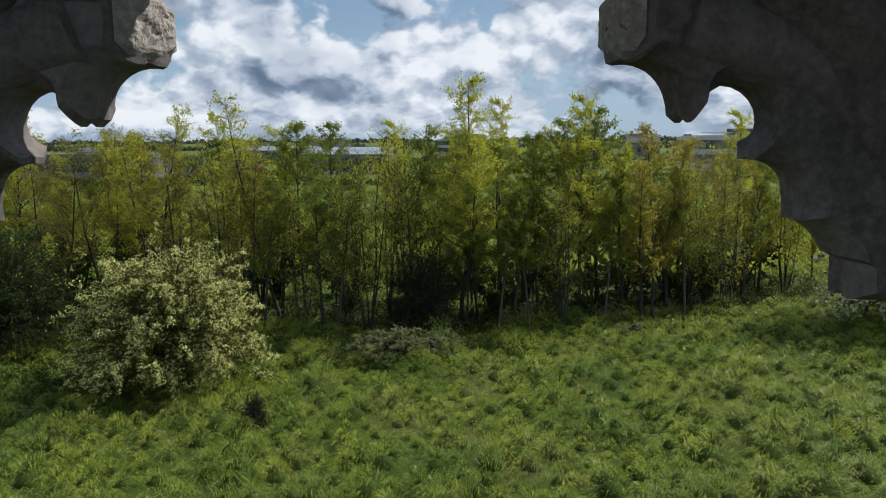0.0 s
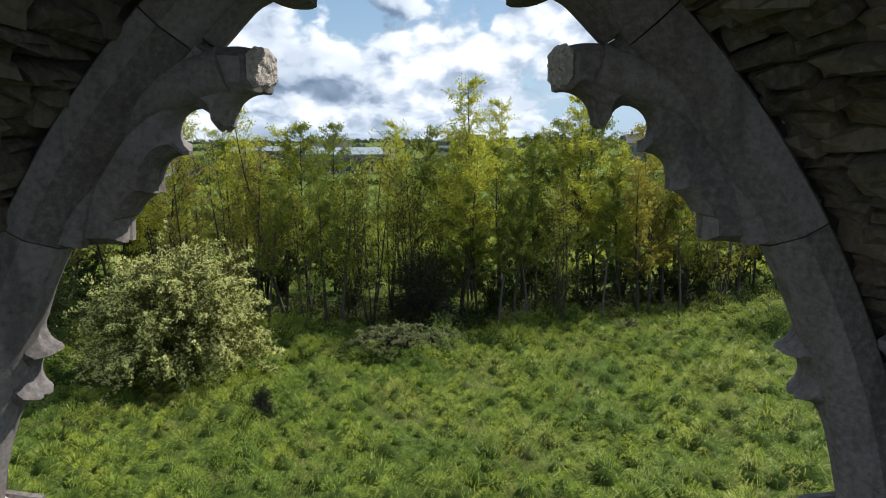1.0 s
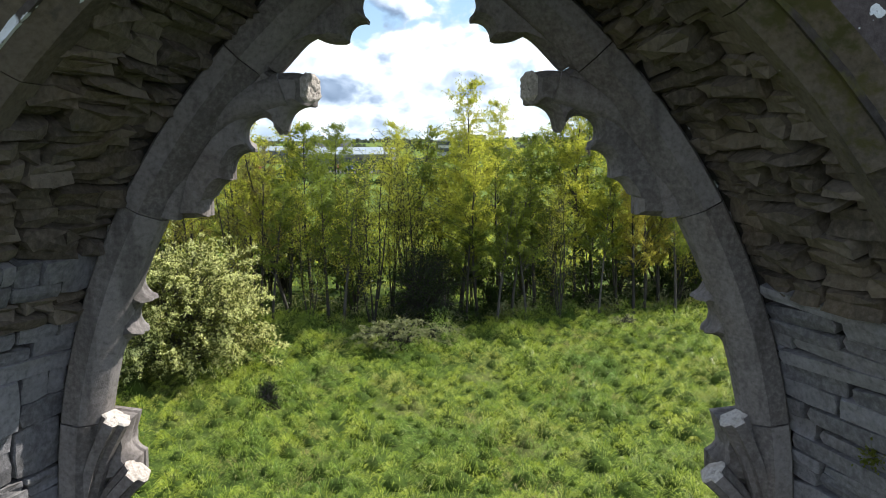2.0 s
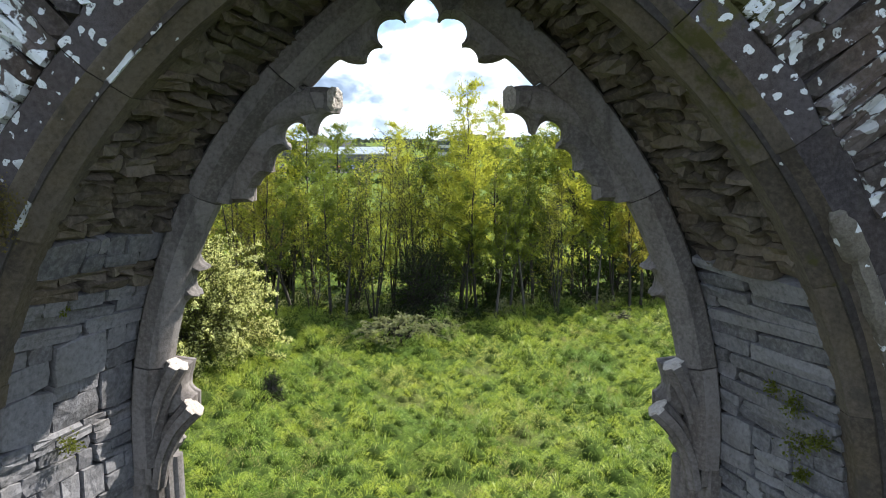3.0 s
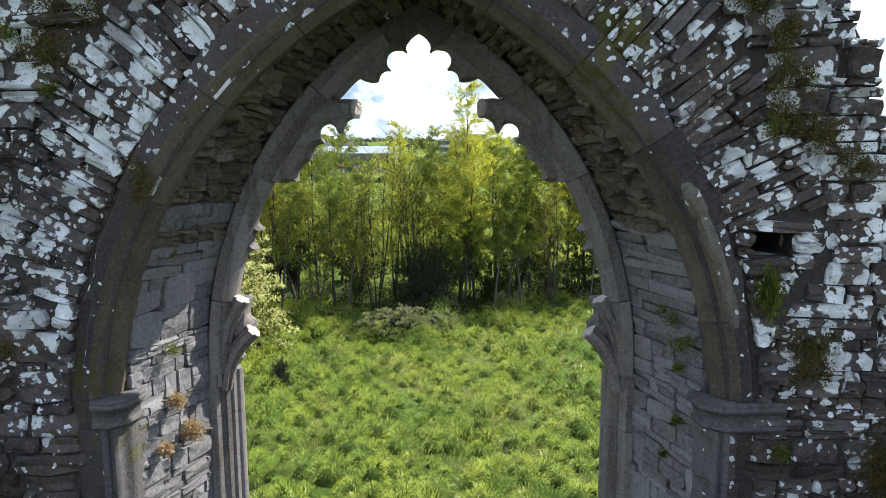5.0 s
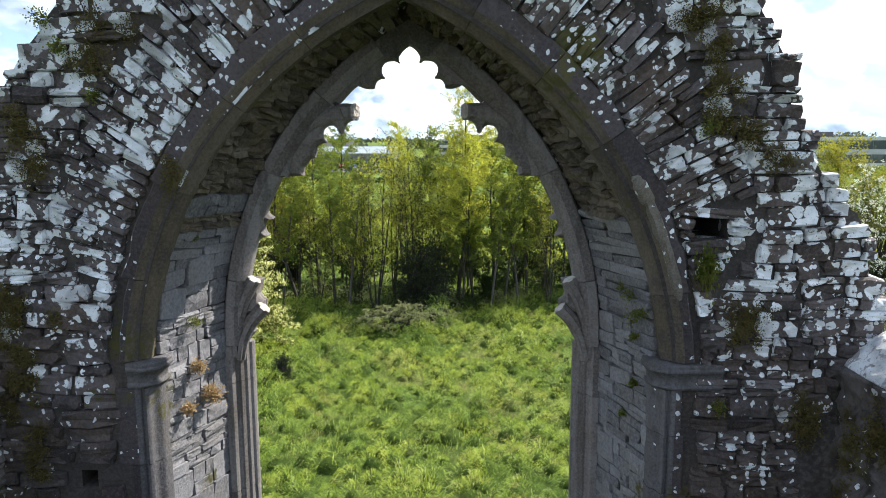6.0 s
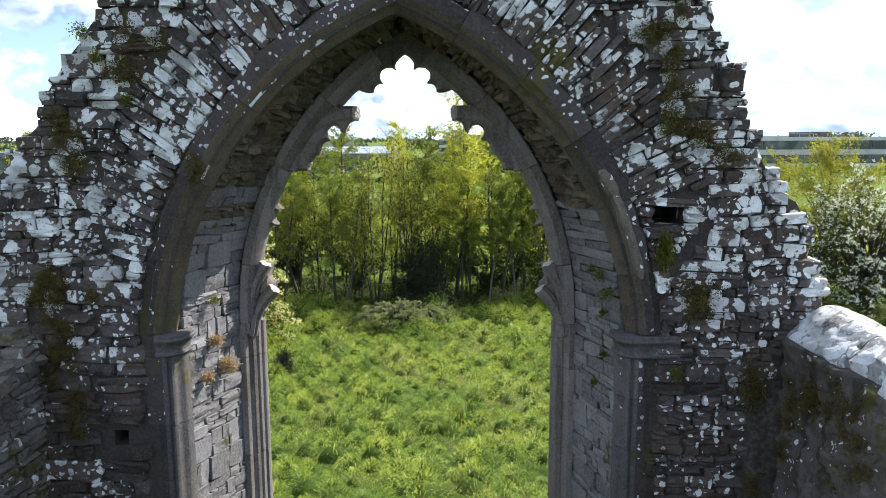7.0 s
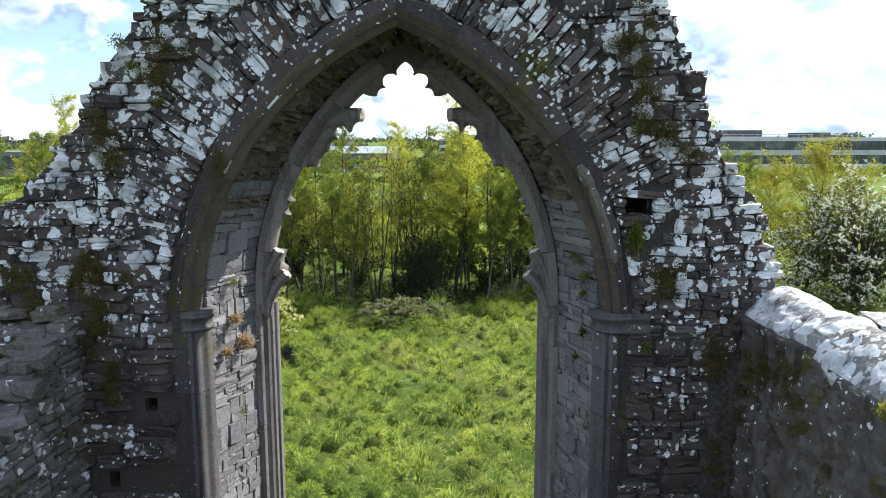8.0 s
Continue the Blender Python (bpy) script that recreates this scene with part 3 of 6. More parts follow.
    # outer face of the gable, in coarser courses
    for side in (1, -1):
        z = 0.0
        while z < 10.1:
            h = r.uniform(0.12, 0.24)
            x = max(arch_x(zz, TRAC_C, TRAC_Z, TRAC_R + 0.10) or 0.0 for zz in (z, z + h))
            x1 = min(gable_x(side, z + h), gable_x(side, z))
            while x < x1 - 0.06:
                w = min(r.uniform(0.2, 0.6), x1 - x)
                pile.put(pose(side * (x + w / 2), Y_BACK - 0.03 + r.uniform(-0.02, 0.02), z + h / 2, 0, r.uniform(-3, 3), 180), (w * 0.98, 0.12, h * 0.97))
                x += w
            z += h
    pile.finish((0.2, 0, 7.6))
    fan.finish((0, 0, 8.2), name="arch_stone")


def reveal_stones():
    rough = Pile(M_REVEAL, wall_east, 300, rugged=0.10, edge=0.06)
    flat = Pile(M_BLOCKS, wall_east, 340, rugged=0.03, edge=0.025, shoulder=-.46)
    r = random.Random(23)
    for side in (1, -1):
        s, foot = -0.92, 4.0
        arc = math.acos(REAR_C / REAR_R) * REAR_R
        while s < 0.985:
            upper = s > 0.30 + 0.10 * r.random()
            slab = not upper and s > 0.12 and (side > 0 or r.random() < 0.3)
            t = r.uniform(0.04, 0.075) if slab else r.uniform(0.032, 0.085) if upper else r.choice((0.035, 0.045, 0.06, 0.08, 0.10, 0.14, 0.19))
            ds = t / arc if s > 0 else t / (REAR_Z - foot)
            sm = s + ds / 2
            v, skew = 0.0, r.uniform(-0.07, 0.07)
            while v < 1.0:
                dv = min(r.uniform(0.45, 1.0) if slab else r.uniform(0.16, 0.42) if upper else r.uniform(0.12, 0.42), 1.0 - v)
                if 1 - v - dv < 0.12:
                    dv = 1 - v
                vm = v + dv / 2

                def at(q, u):
                    xr, zr = arch_pt(q, REAR_C, REAR_Z, REAR_R + 0.015, foot)
                    xr -= 0.055 * max(0.0, min(1.0, (7.3 - zr) / 0.7))
                    # the courses run level into the depth of the wall
                    zt = zr - 0.02
                    xt = arch_x(zt, TRAC_C, TRAC_Z, TRAC_R + 0.03) or 0.0
                    return Vector((side * (xr * (1 - u) + xt * u), Y_REAR - 0.05 + (Y_TRAC - Y_REAR + 0.06) * u, zr * (1 - u) + zt * u))
                p = at(sm, vm)
                ez = (at(min(sm + 0.02, 1), vm) - at(sm - 0.02, vm)).normalized()
                ex = at(sm, min(vm + 0.1, 1.0)) - at(sm, max(vm - 0.1, 0.0))
                ex = ex.normalized()
                ez = (ez - ex * ez.dot(ex)).normalized()
                ey = ez.cross(ex).normalized()
                if ey.x * side < 0 and abs(ey.x) > 0.05 or (abs(ey.x) <= 0.05 and ey.z < 0):
                    ey = -ey
                ex = ey.cross(ez)
                m = Matrix((ex, ey, ez)).transposed().to_4x4()
                deep = 0.18 if upper else 0.12
                out = r.uniform(-0.025, 0.025) if upper else r.uniform(-0.012, 0.010)
                m.translation = p + ey * (deep / 2 + out)
                m = m @ pose(0, 0, 0, r.uniform(-4, 4) if upper else r.uniform(-1, 1), math.degrees(skew) + r.uniform(-2, 2), r.uniform(-6, 6) if upper else r.uniform(-2, 2))
                size = (dv * 0.66 * (1.03 if upper else 1.0), deep, t * (1.12 if upper else 1.03))
                if not upper and t > 0.07 and r.random() < 0.4:
                    # two thin stones laid in place of one, the upper one cut short
                    part_h = r.uniform(0.35, 0.65)
                    flat.put(m @ pose(0, 0, -t * (1 - part_h) / 2, 0, r.uniform(-4, 4), 0), (size[0], deep, size[2] * part_h))
                    part_w = r.uniform(0.35, 0.65)
                    for o, w in ((part_w / 2 - 0.5, part_w), (part_w / 2, 1 - part_w)):
                        flat.put(m @ pose(o * size[0], r.uniform(-0.006, 0.006), t * part_h / 2, 0, r.uniform(-5, 5), 0), (size[0] * w, deep, size[2] * (1 - part_h)))
                else:
                    (rough if upper else flat).put(m, size)
                v += dv
            s += ds
    rough.finish((0, 0.4, 8.0), name="soffit_stone")
    flat.finish((0, 0.4, 6.6), name="reveal_stone")


# ------------------------------------------------------------ rear arch rib, capitals and shafts
def rib_section(w, y_face=-0.018):
    """(offset from the inner edge, y) round the rib: flat face, chamfer, soffit, back."""
    return [(w, 0.16), (w, y_face + 0.014), (w - 0.012, y_face), (0.112, y_face), (0.100, y_face + 0.008),
            (0.012, 0.085), (0.0, 0.10), (0.0, 0.19), (0.08, 0.21)]


def make_rib():
    rib = empty("arch_rib", "chamfered pointed rear arch of brown-grey cut limestone", "arch", kind="structure")
    r = random.Random(5)
    end = math.acos(REAR_C / REAR_R)
    low = math.asin((CAP_TOP - REAR_Z) / REAR_R) / end
    for side in (1, -1):
        cuts = [low, 0.20, 0.36, 0.52, 0.69, 0.86, 1.0] if side > 0 else [low, 0.23, 0.42, 0.62, 0.80, 1.0]
        for i, (a, b) in enumerate(zip(cuts, cuts[1:])):
            a2, b2 = a * end + 0.0006, b * end - (0.0006 if b < 1 else 0)
            off = r.uniform(-0.006, 0.006)
            # the flat face of each stone ends raggedly in the rubble
            wide = (0.145 if i == 0 else 0.17 if i == 1 else 0.21) + r.uniform(0.0, 0.04)
            rings = []
            for k in range(17):
                q = a2 + (b2 - a2) * k / 16
                ring = []
                for o, y in rib_section(wide):
                    rr = REAR_R + o
                    lim = math.acos(REAR_C / rr)
                    qq = q if b < 1 else a2 + (lim - a2) * k / 16
                    w = 0.005 * noise.noise((qq * 9 * side, o * 20, y * 9 + i)) + 0.0025 * noise.noise((qq * 40 * side, o * 60, y * 40))
                    if o > 0.13:
                        rr += 0.025 * noise.noise((qq * 14 * side, i, 3.0))
                    ring.append((side * max(0.0, (rr + w) * math.cos(qq) - REAR_C), y + off + w, REAR_Z + (rr + w) * math.sin(qq)))
                rings.append(ring)
            v, f = loft(rings)
            ob = link("voussoir", v, f, M_RIB, rib, smooth=28)
            ob.data.materials.append(M_RINGFACE)
            n = len(rings[0])
            for p in ob.data.polygons:
                # the flat outer face carries the dark weathered skin of the wall
                if len(p.vertices) == 4 and {v % n for v in p.vertices} <= {0, 1, 2, 3}:
                    p.material_index = 1
    # worn remnant of a hood moulding on one flank, ending in a knob
    rings, n = [], 44
    a0, a1 = math.asin((6.90 - REAR_Z) / REAR_R), math.asin((7.72 - REAR_Z) / REAR_R)
    for k in range(n + 1):
        q = a0 + (a1 - a0) * k / n
        swell = min(1.0, k / 10) * (0.85 if k < n - 8 else 1.1 if k < n - 2 else 0.8 if k < n else 0.3)
        ring = []
        for o, y in ((0.084, 0.0), (0.090, -0.026), (0.106, -0.040), (0.128, -0.044), (0.148, -0.036), (0.160, -0.018), (0.166, 0.01)):
            w = 0.016 * noise.noise((q * 14, o * 24, y * 30)) + 0.008 * noise.noise((q * 45, o * 60, y * 60))
            rr = REAR_R + 0.125 + (o - 0.125) * swell + w
            ring.append((rr * math.cos(q) - REAR_C, 0.01 + (y - 0.01) * swell + w * 0.8, REAR_Z + rr * math.sin(q)))
        rings.append(ring)
    v, f = loft(rings)
    tagged(link("hood_remnant", v, f, M_WORN, rib, smooth=50), "rough worn moulding with a broken knob")


def make_capital(side):
    ob = empty("capital", "moulded limestone capital on a slender shaft" + (" in sunlight" if side < 0 else ""), "capital", group="window capitals")
    x0 = 1.495
    long = 0.17 if side < 0 else 0.40
    # plan outline of the moulding, run round the corner of the jamb
    prof = [(0.0, 6.530), (0.012, 6.535), (0.020, 6.548), (0.014, 6.562), (0.004, 6.570), (0.006, 6.600), (0.022, 6.632), (0.040, 6.645), (0.042, 6.660),
            (0.034, 6.668), (0.036, 6.686), (0.028, 6.692)]
    rings = []
    for o, z in prof:
        z -= 0.03
        rings.append([(side * (x0 + long), 0.0 - o * 0.6, z), (side * (x0 + 0.10 - o), -0.004 - o, z), (side * (x0 + 0.02 - o), 0.06 - o, z), (side * (x0 - o), 0.12, z),
                      (side * (x0 - o), 0.19, z), (side * (x0 + long), 0.19, z)])
    v, f = loft(rings)
    cap = link("moulded_cap", v, f, M_CAPITAL, ob, smooth=45)
    bev = cap.modifiers.new("worn edges", "BEVEL")
    bev.width, bev.segments, bev.limit_method = 0.004, 2, "ANGLE"
    # blocks of the jamb below: chamfer, hollow and a thin roll
    z = 6.498
    r = random.Random(3 + side)
    while z > 3.0:
        h, wide = r.uniform(0.22, 0.50), r.uniform(0.15, 0.25)
        sec = [(0.0, 0.19), (0.0, 0.105), (0.012, 0.085), (0.03, 0.075), (0.045, 0.05), (0.048, 0.034), (0.052, 0.018), (0.064, 0.008), (0.078, 0.012), (0.084, 0.026), (0.094, 0.026), (0.098, 0.012),
               (0.105, 0.004), (0.125, 0.0), (wide, 0.002), (wide, 0.19)]
        rings = [[(side * (x0 + 0.005 + a), y + r.uniform(-0.001, 0.001), zz) for a, y in sec] for zz in (z - h + 0.004, z)]
        v, f = loft(rings)
        block = link("shaft_block", v, f, M_CAPITAL, ob, smooth=40)
        block.data.materials.append(M_RINGFACE)
        for p in block.data.polygons:
            if len(p.vertices) == 4 and {q % len(sec) for q in p.vertices} <= {13, 14, 15}:
                p.material_index = 1
        z -= h


make_rib()
make_capital(1)
make_capital(-1)


# ------------------------------------------------------------ window stonework with its broken tracery
def arc(p, q, bulge, n=12):
    """Points from p to q, swelling to the right of the way by bulge times half the chord."""
    (x0, z0), (x1, z1) = p, q
    out = []
    dx, dz = x1 - x0, z1 - z0
    half = math.hypot(dx, dz) / 2
    if abs(bulge) < 1e-4:
        return [p, q]
    rad = half * (1 + bulge * bulge) / (2 * abs(bulge))
    sag = abs(bulge) * half
    sg = 1 if bulge > 0 else -1
    nx, nz = dz / (2 * half) * sg, -dx / (2 * half) * sg
    cx, cz = (x0 + x1) / 2 + nx * (sag - rad), (z0 + z1) / 2 + nz * (sag - rad)
    a0, a1 = math.atan2(z0 - cz, x0 - cx), math.atan2(z1 - cz, x1 - cx)
    turn = (a1 - a0 + math.pi) % (2 * math.pi) - math.pi
    if abs(bulge) > 1:
        turn = turn - 2 * math.pi if turn > 0 else turn + 2 * math.pi
    for i in range(n + 1):
        a = a0 + turn * i / n
        out.append((cx + rad * math.cos(a), cz + rad * math.sin(a)))
    return out


def chain(start, *steps):
    """A line of arcs: each step is (x, z, bulge)."""
    pts, here = [start], start
    for x, z, b in steps:
        pts += arc(here, (x, z), b)[1:]
        here = (x, z)
    return pts


def trac_arc(z0, z1, n=8):
    return [(arch_x(z0 + (z1 - z0) * i / n, TRAC_C, TRAC_Z, TRAC_R + 0.035), z0 + (z1 - z0) * i / n) for i in range(n + 1)]


LEVELS = ((0.822, 0.036), (0.834, 0.022), (0.850, 0.006), (0.862, 0.0), (0.880, 0.0), (0.887, 0.006), (0.897, 0.006), (0.904, 0.0), (0.925, 0.0), (0.955, 0.024))


def cut_stone(name, inner, outer, side, parent, label="", scale=1.0, bar=True):
    """A tracery stone between its void edge and the arch, chamfered towards both faces."""
    grow_by = 1.035
    inner = [(x * grow_by, 8.0 + (z - 8.0) * grow_by) for x, z in inner]
    while True:
        front = stone_ring(inner, outer, LEVELS[0][1] * scale)
        if scale < 0.03 or not crosses(front):
            break
        scale *= 0.75
    rings = [[(side * x, y, z) for x, z in stone_ring(inner, outer, inset * scale)] for y, inset in LEVELS]
    if name == "tracery_stub":
        # the end broke off slantwise
        edge = min(abs(p[0]) for p in rings[-1])
        rings = [[(x + side * max(0.0, 0.955 - y) * 0.36 * max(0.0, 1 - (abs(x) - edge) / 0.16), y, z) for x, y, z in ring] for ring in rings]
    v, f = loft(rings)
    if bar:
        # the outer order: a proud bar with a broad splay towards the void
        rings = []
        for k in range(11):
            z = outer[0][1] + 0.001 + (outer[-1][1] - outer[0][1] - 0.002) * k / 10
            a = math.asin(min(1.0, (z - TRAC_Z) / (TRAC_R + 0.034))) if z > TRAC_Z else 0.0
            ring = []
            for o, y in ((0.034, 0.86), (0.034, 0.768), (0.022, 0.750), (-0.040, 0.744), (-0.050, 0.750), (-0.100, 0.800), (-0.106, 0.812), (-0.112, 0.86)):
                rr = TRAC_R + o
                x, zz = (rr * math.cos(a) - TRAC_C, TRAC_Z + rr * math.sin(a)) if z > TRAC_Z else (rr - TRAC_C, z)
                w = 0.002 * noise.noise((o * 20, z * 8, y * 9))
                ring.append((side * max(x + w, 0.0), y + w, zz))
            rings.append(ring)
        v2, f2 = loft(rings)
        f += [tuple(i + len(v) for i in q) for q in f2]
        v += v2
    return tagged(link(name, v, f, M_DRESSED, parent, smooth=32), label)


def crosses(ring):
    """Whether a closed line crosses itself."""
    n = len(ring)

    def turn(a, b, c):
        return (b[0] - a[0]) * (c[1] - a[1]) - (b[1] - a[1]) * (c[0] - a[0])
    for i in range(n):
        a, b = ring[i], ring[(i + 1) % n]
        for j in range(i + 2, n):
            if i == 0 and j == n - 1:
                continue
            c, d = ring[j], ring[(j + 1) % n]
            if turn(a, b, c) * turn(a, b, d) < 0 and turn(c, d, a) * turn(c, d, b) < 0:
                return True
    return False


def stone_ring(inner, outer, inset):
    """The outline of a tracery stone, its void edge drawn back by inset, less at the sharp cusps."""
    n = len(inner)
    way = []
    for i in range(n):
        (xa, za), (xb, zb) = inner[max(i - 1, 0)], inner[min(i + 1, n - 1)]
        ln = math.hypot(xb - xa, zb - za) or 1.0
        way.append(((zb - za) / ln, -(xb - xa) / ln))
    tips, horns = [], []
    for i in range(1, n - 1):
        ax, az = inner[i][0] - inner[i - 1][0], inner[i][1] - inner[i - 1][1]
        bx, bz = inner[i + 1][0] - inner[i][0], inner[i + 1][1] - inner[i][1]
        turn = math.atan2(ax * bz - az * bx, ax * bx + az * bz)
        if turn < -0.6 or turn > 0.6:
            tips.append(inner[i])
        if turn < -0.6:
            (xa, za), (xb, zb) = inner[max(i - 6, 0)], inner[min(i + 6, n - 1)]
            ax, az = (xa + xb) / 2 - inner[i][0], (za + zb) / 2 - inner[i][1]
            ln = math.hypot(ax, az) or 1.0
            horns.append((inner[i], (ax / ln, az / ln)))
    ring = []
    for (x, z), (wx, wz) in zip(inner, way):
        near = min([math.hypot(x - a, z - b) for a, b in tips] or [1.0])
        k = inset * min(1.0, 0.12 + near / 0.07)
        w = 0.003 * noise.noise((x * 14, inset * 90, z * 14))
        px, pz = x + wx * k + w, z + wz * k + w
        if horns:
            # each cusp narrows to an edge half-way through the stone
            d, (hx, hz) = min((math.hypot(x - a, z - b), h) for (a, b), h in horns)
            pull = 1.1 * inset * max(0.0, 1 - d / 0.07)
            px, pz = px + hx * pull, pz + hz * pull
        ring.append((px, pz))
    return ring + list(reversed(outer))


def broken_face(side, tip, parent):
    """Rough fracture on the slanting end of a stub."""
    v, nu, nw = [], 22, 18
    for i in range(nu + 1):
        for j in range(nw + 1):
            u, w = i / nu, j / nw
            rim = min(1.0, 7.0 * min(u, 1 - u, w, 1 - w))
            d = 0.005 * noise.noise((u * 4, w * 4, side * 3.0)) + 0.003 * noise.noise((u * 11, w * 11, 4.0)) + 0.002 * noise.noise((u * 23, w * 23, 1.0))
            # corners cut, so that the break has six or eight sides
            cut = 1 - 0.42 * max(0.0, abs(2 * u - 1) - 0.45) / 0.55
            y = 0.825 + 0.128 * u
            x = tip + 0.36 * (0.955 - y) + 0.003 - rim * (0.010 + d)
            z = 8.1745 + 0.0525 * (2 * w - 1) * cut + 0.002 * noise.noise((u * 9, 7.0, side))
            v.append((side * x, y, z))
    f = [(i * (nw + 1) + j, (i + 1) * (nw + 1) + j, (i + 1) * (nw + 1) + j + 1, i * (nw + 1) + j + 1) for i in range(nu) for j in range(nw)]
    tagged(link("broken_face", v, f, M_BROKEN, parent), "pale rough fracture")


def tracery_bar(side, path, parent, seed, size=1.0, front=0.812, snapped=True):
    """A moulded bar springing from the jamb, snapped off at its end."""
    pts = []
    for i in range(len(path) - 1):
        a, b, c, d = path[max(i - 1, 0)], path[i], path[i + 1], path[min(i + 2, len(path) - 1)]
        for k in range(8):
            t = k / 8
            pts.append(tuple(0.5 * (2 * q + (e - p) * t + (2 * p - 5 * q + 4 * e - g) * t * t + (3 * q - p - 3 * e + g) * t ** 3) for p, q, e, g in zip(a, b, c, d)))
    pts.append(path[-1])
    sec = [(-0.044, 0.0), (-0.038, -0.018), (-0.020, -0.026), (-0.016, -0.050), (0.016, -0.050), (0.020, -0.026), (0.038, -0.018), (0.044, 0.0), (0.030, 0.05), (-0.030, 0.05)]
    if not snapped:
        sec = [(-0.060, 0.03), (-0.046, -0.004), (-0.026, -0.020), (0.0, -0.026), (0.026, -0.020), (0.046, -0.004), (0.060, 0.03), (0.04, 0.05), (-0.04, 0.05)]
    rings = []
    for i, (x, z) in enumerate(pts):
        (xa, za), (xb, zb) = pts[max(i - 1, 0)], pts[min(i + 1, len(pts) - 1)]
        ln = math.hypot(xb - xa, zb - za)
        nx, nz = (zb - za) / ln, -(xb - xa) / ln
        w = (0.85 + 0.35 * i / len(pts)) * size
        rings.append([(side * (x + nx * o * w), front + y * w, z + nz * o * w) for o, y in sec])
    v, f = loft(rings)
    bar = tagged(link("tracery_bar", v, f, M_DRESSED, parent, smooth=35), "moulded bar snapped off short")
    if not snapped:
        return
    # rough white break on the end
    end, mid = [Vector(p) for p in rings[-1]], sum((Vector(p) for p in rings[-1]), Vector()) / len(sec)
    way = (mid - sum((Vector(p) for p in rings[-2]), Vector()) / len(sec)).normalized()
    v, n = [mid + way * 0.012], len(sec) * 2
    for k in range(1, 6):
        for j in range(n):
            p = end[j // 2] if j % 2 == 0 else (end[j // 2] + end[(j // 2 + 1) % len(sec)]) / 2
            q = mid.lerp(p, k / 5 * 1.01)
            v.append(q + way * ((0.006 + 0.007 * noise.noise(q * 38 + Vector((seed, 0, 0)))) * (1 if k < 5 else 0.0)))
    f = [(0, 1 + j, 1 + (j + 1) % n) for j in range(n)]
    f += [(1 + (k - 1) * n + j, 1 + k * n + j, 1 + k * n + (j + 1) % n, 1 + (k - 1) * n + (j + 1) % n) for k in range(1, 5) for j in range(n)]
    tagged(link("broken_face", v, f, M_BROKEN, bar), "pale rough fracture")


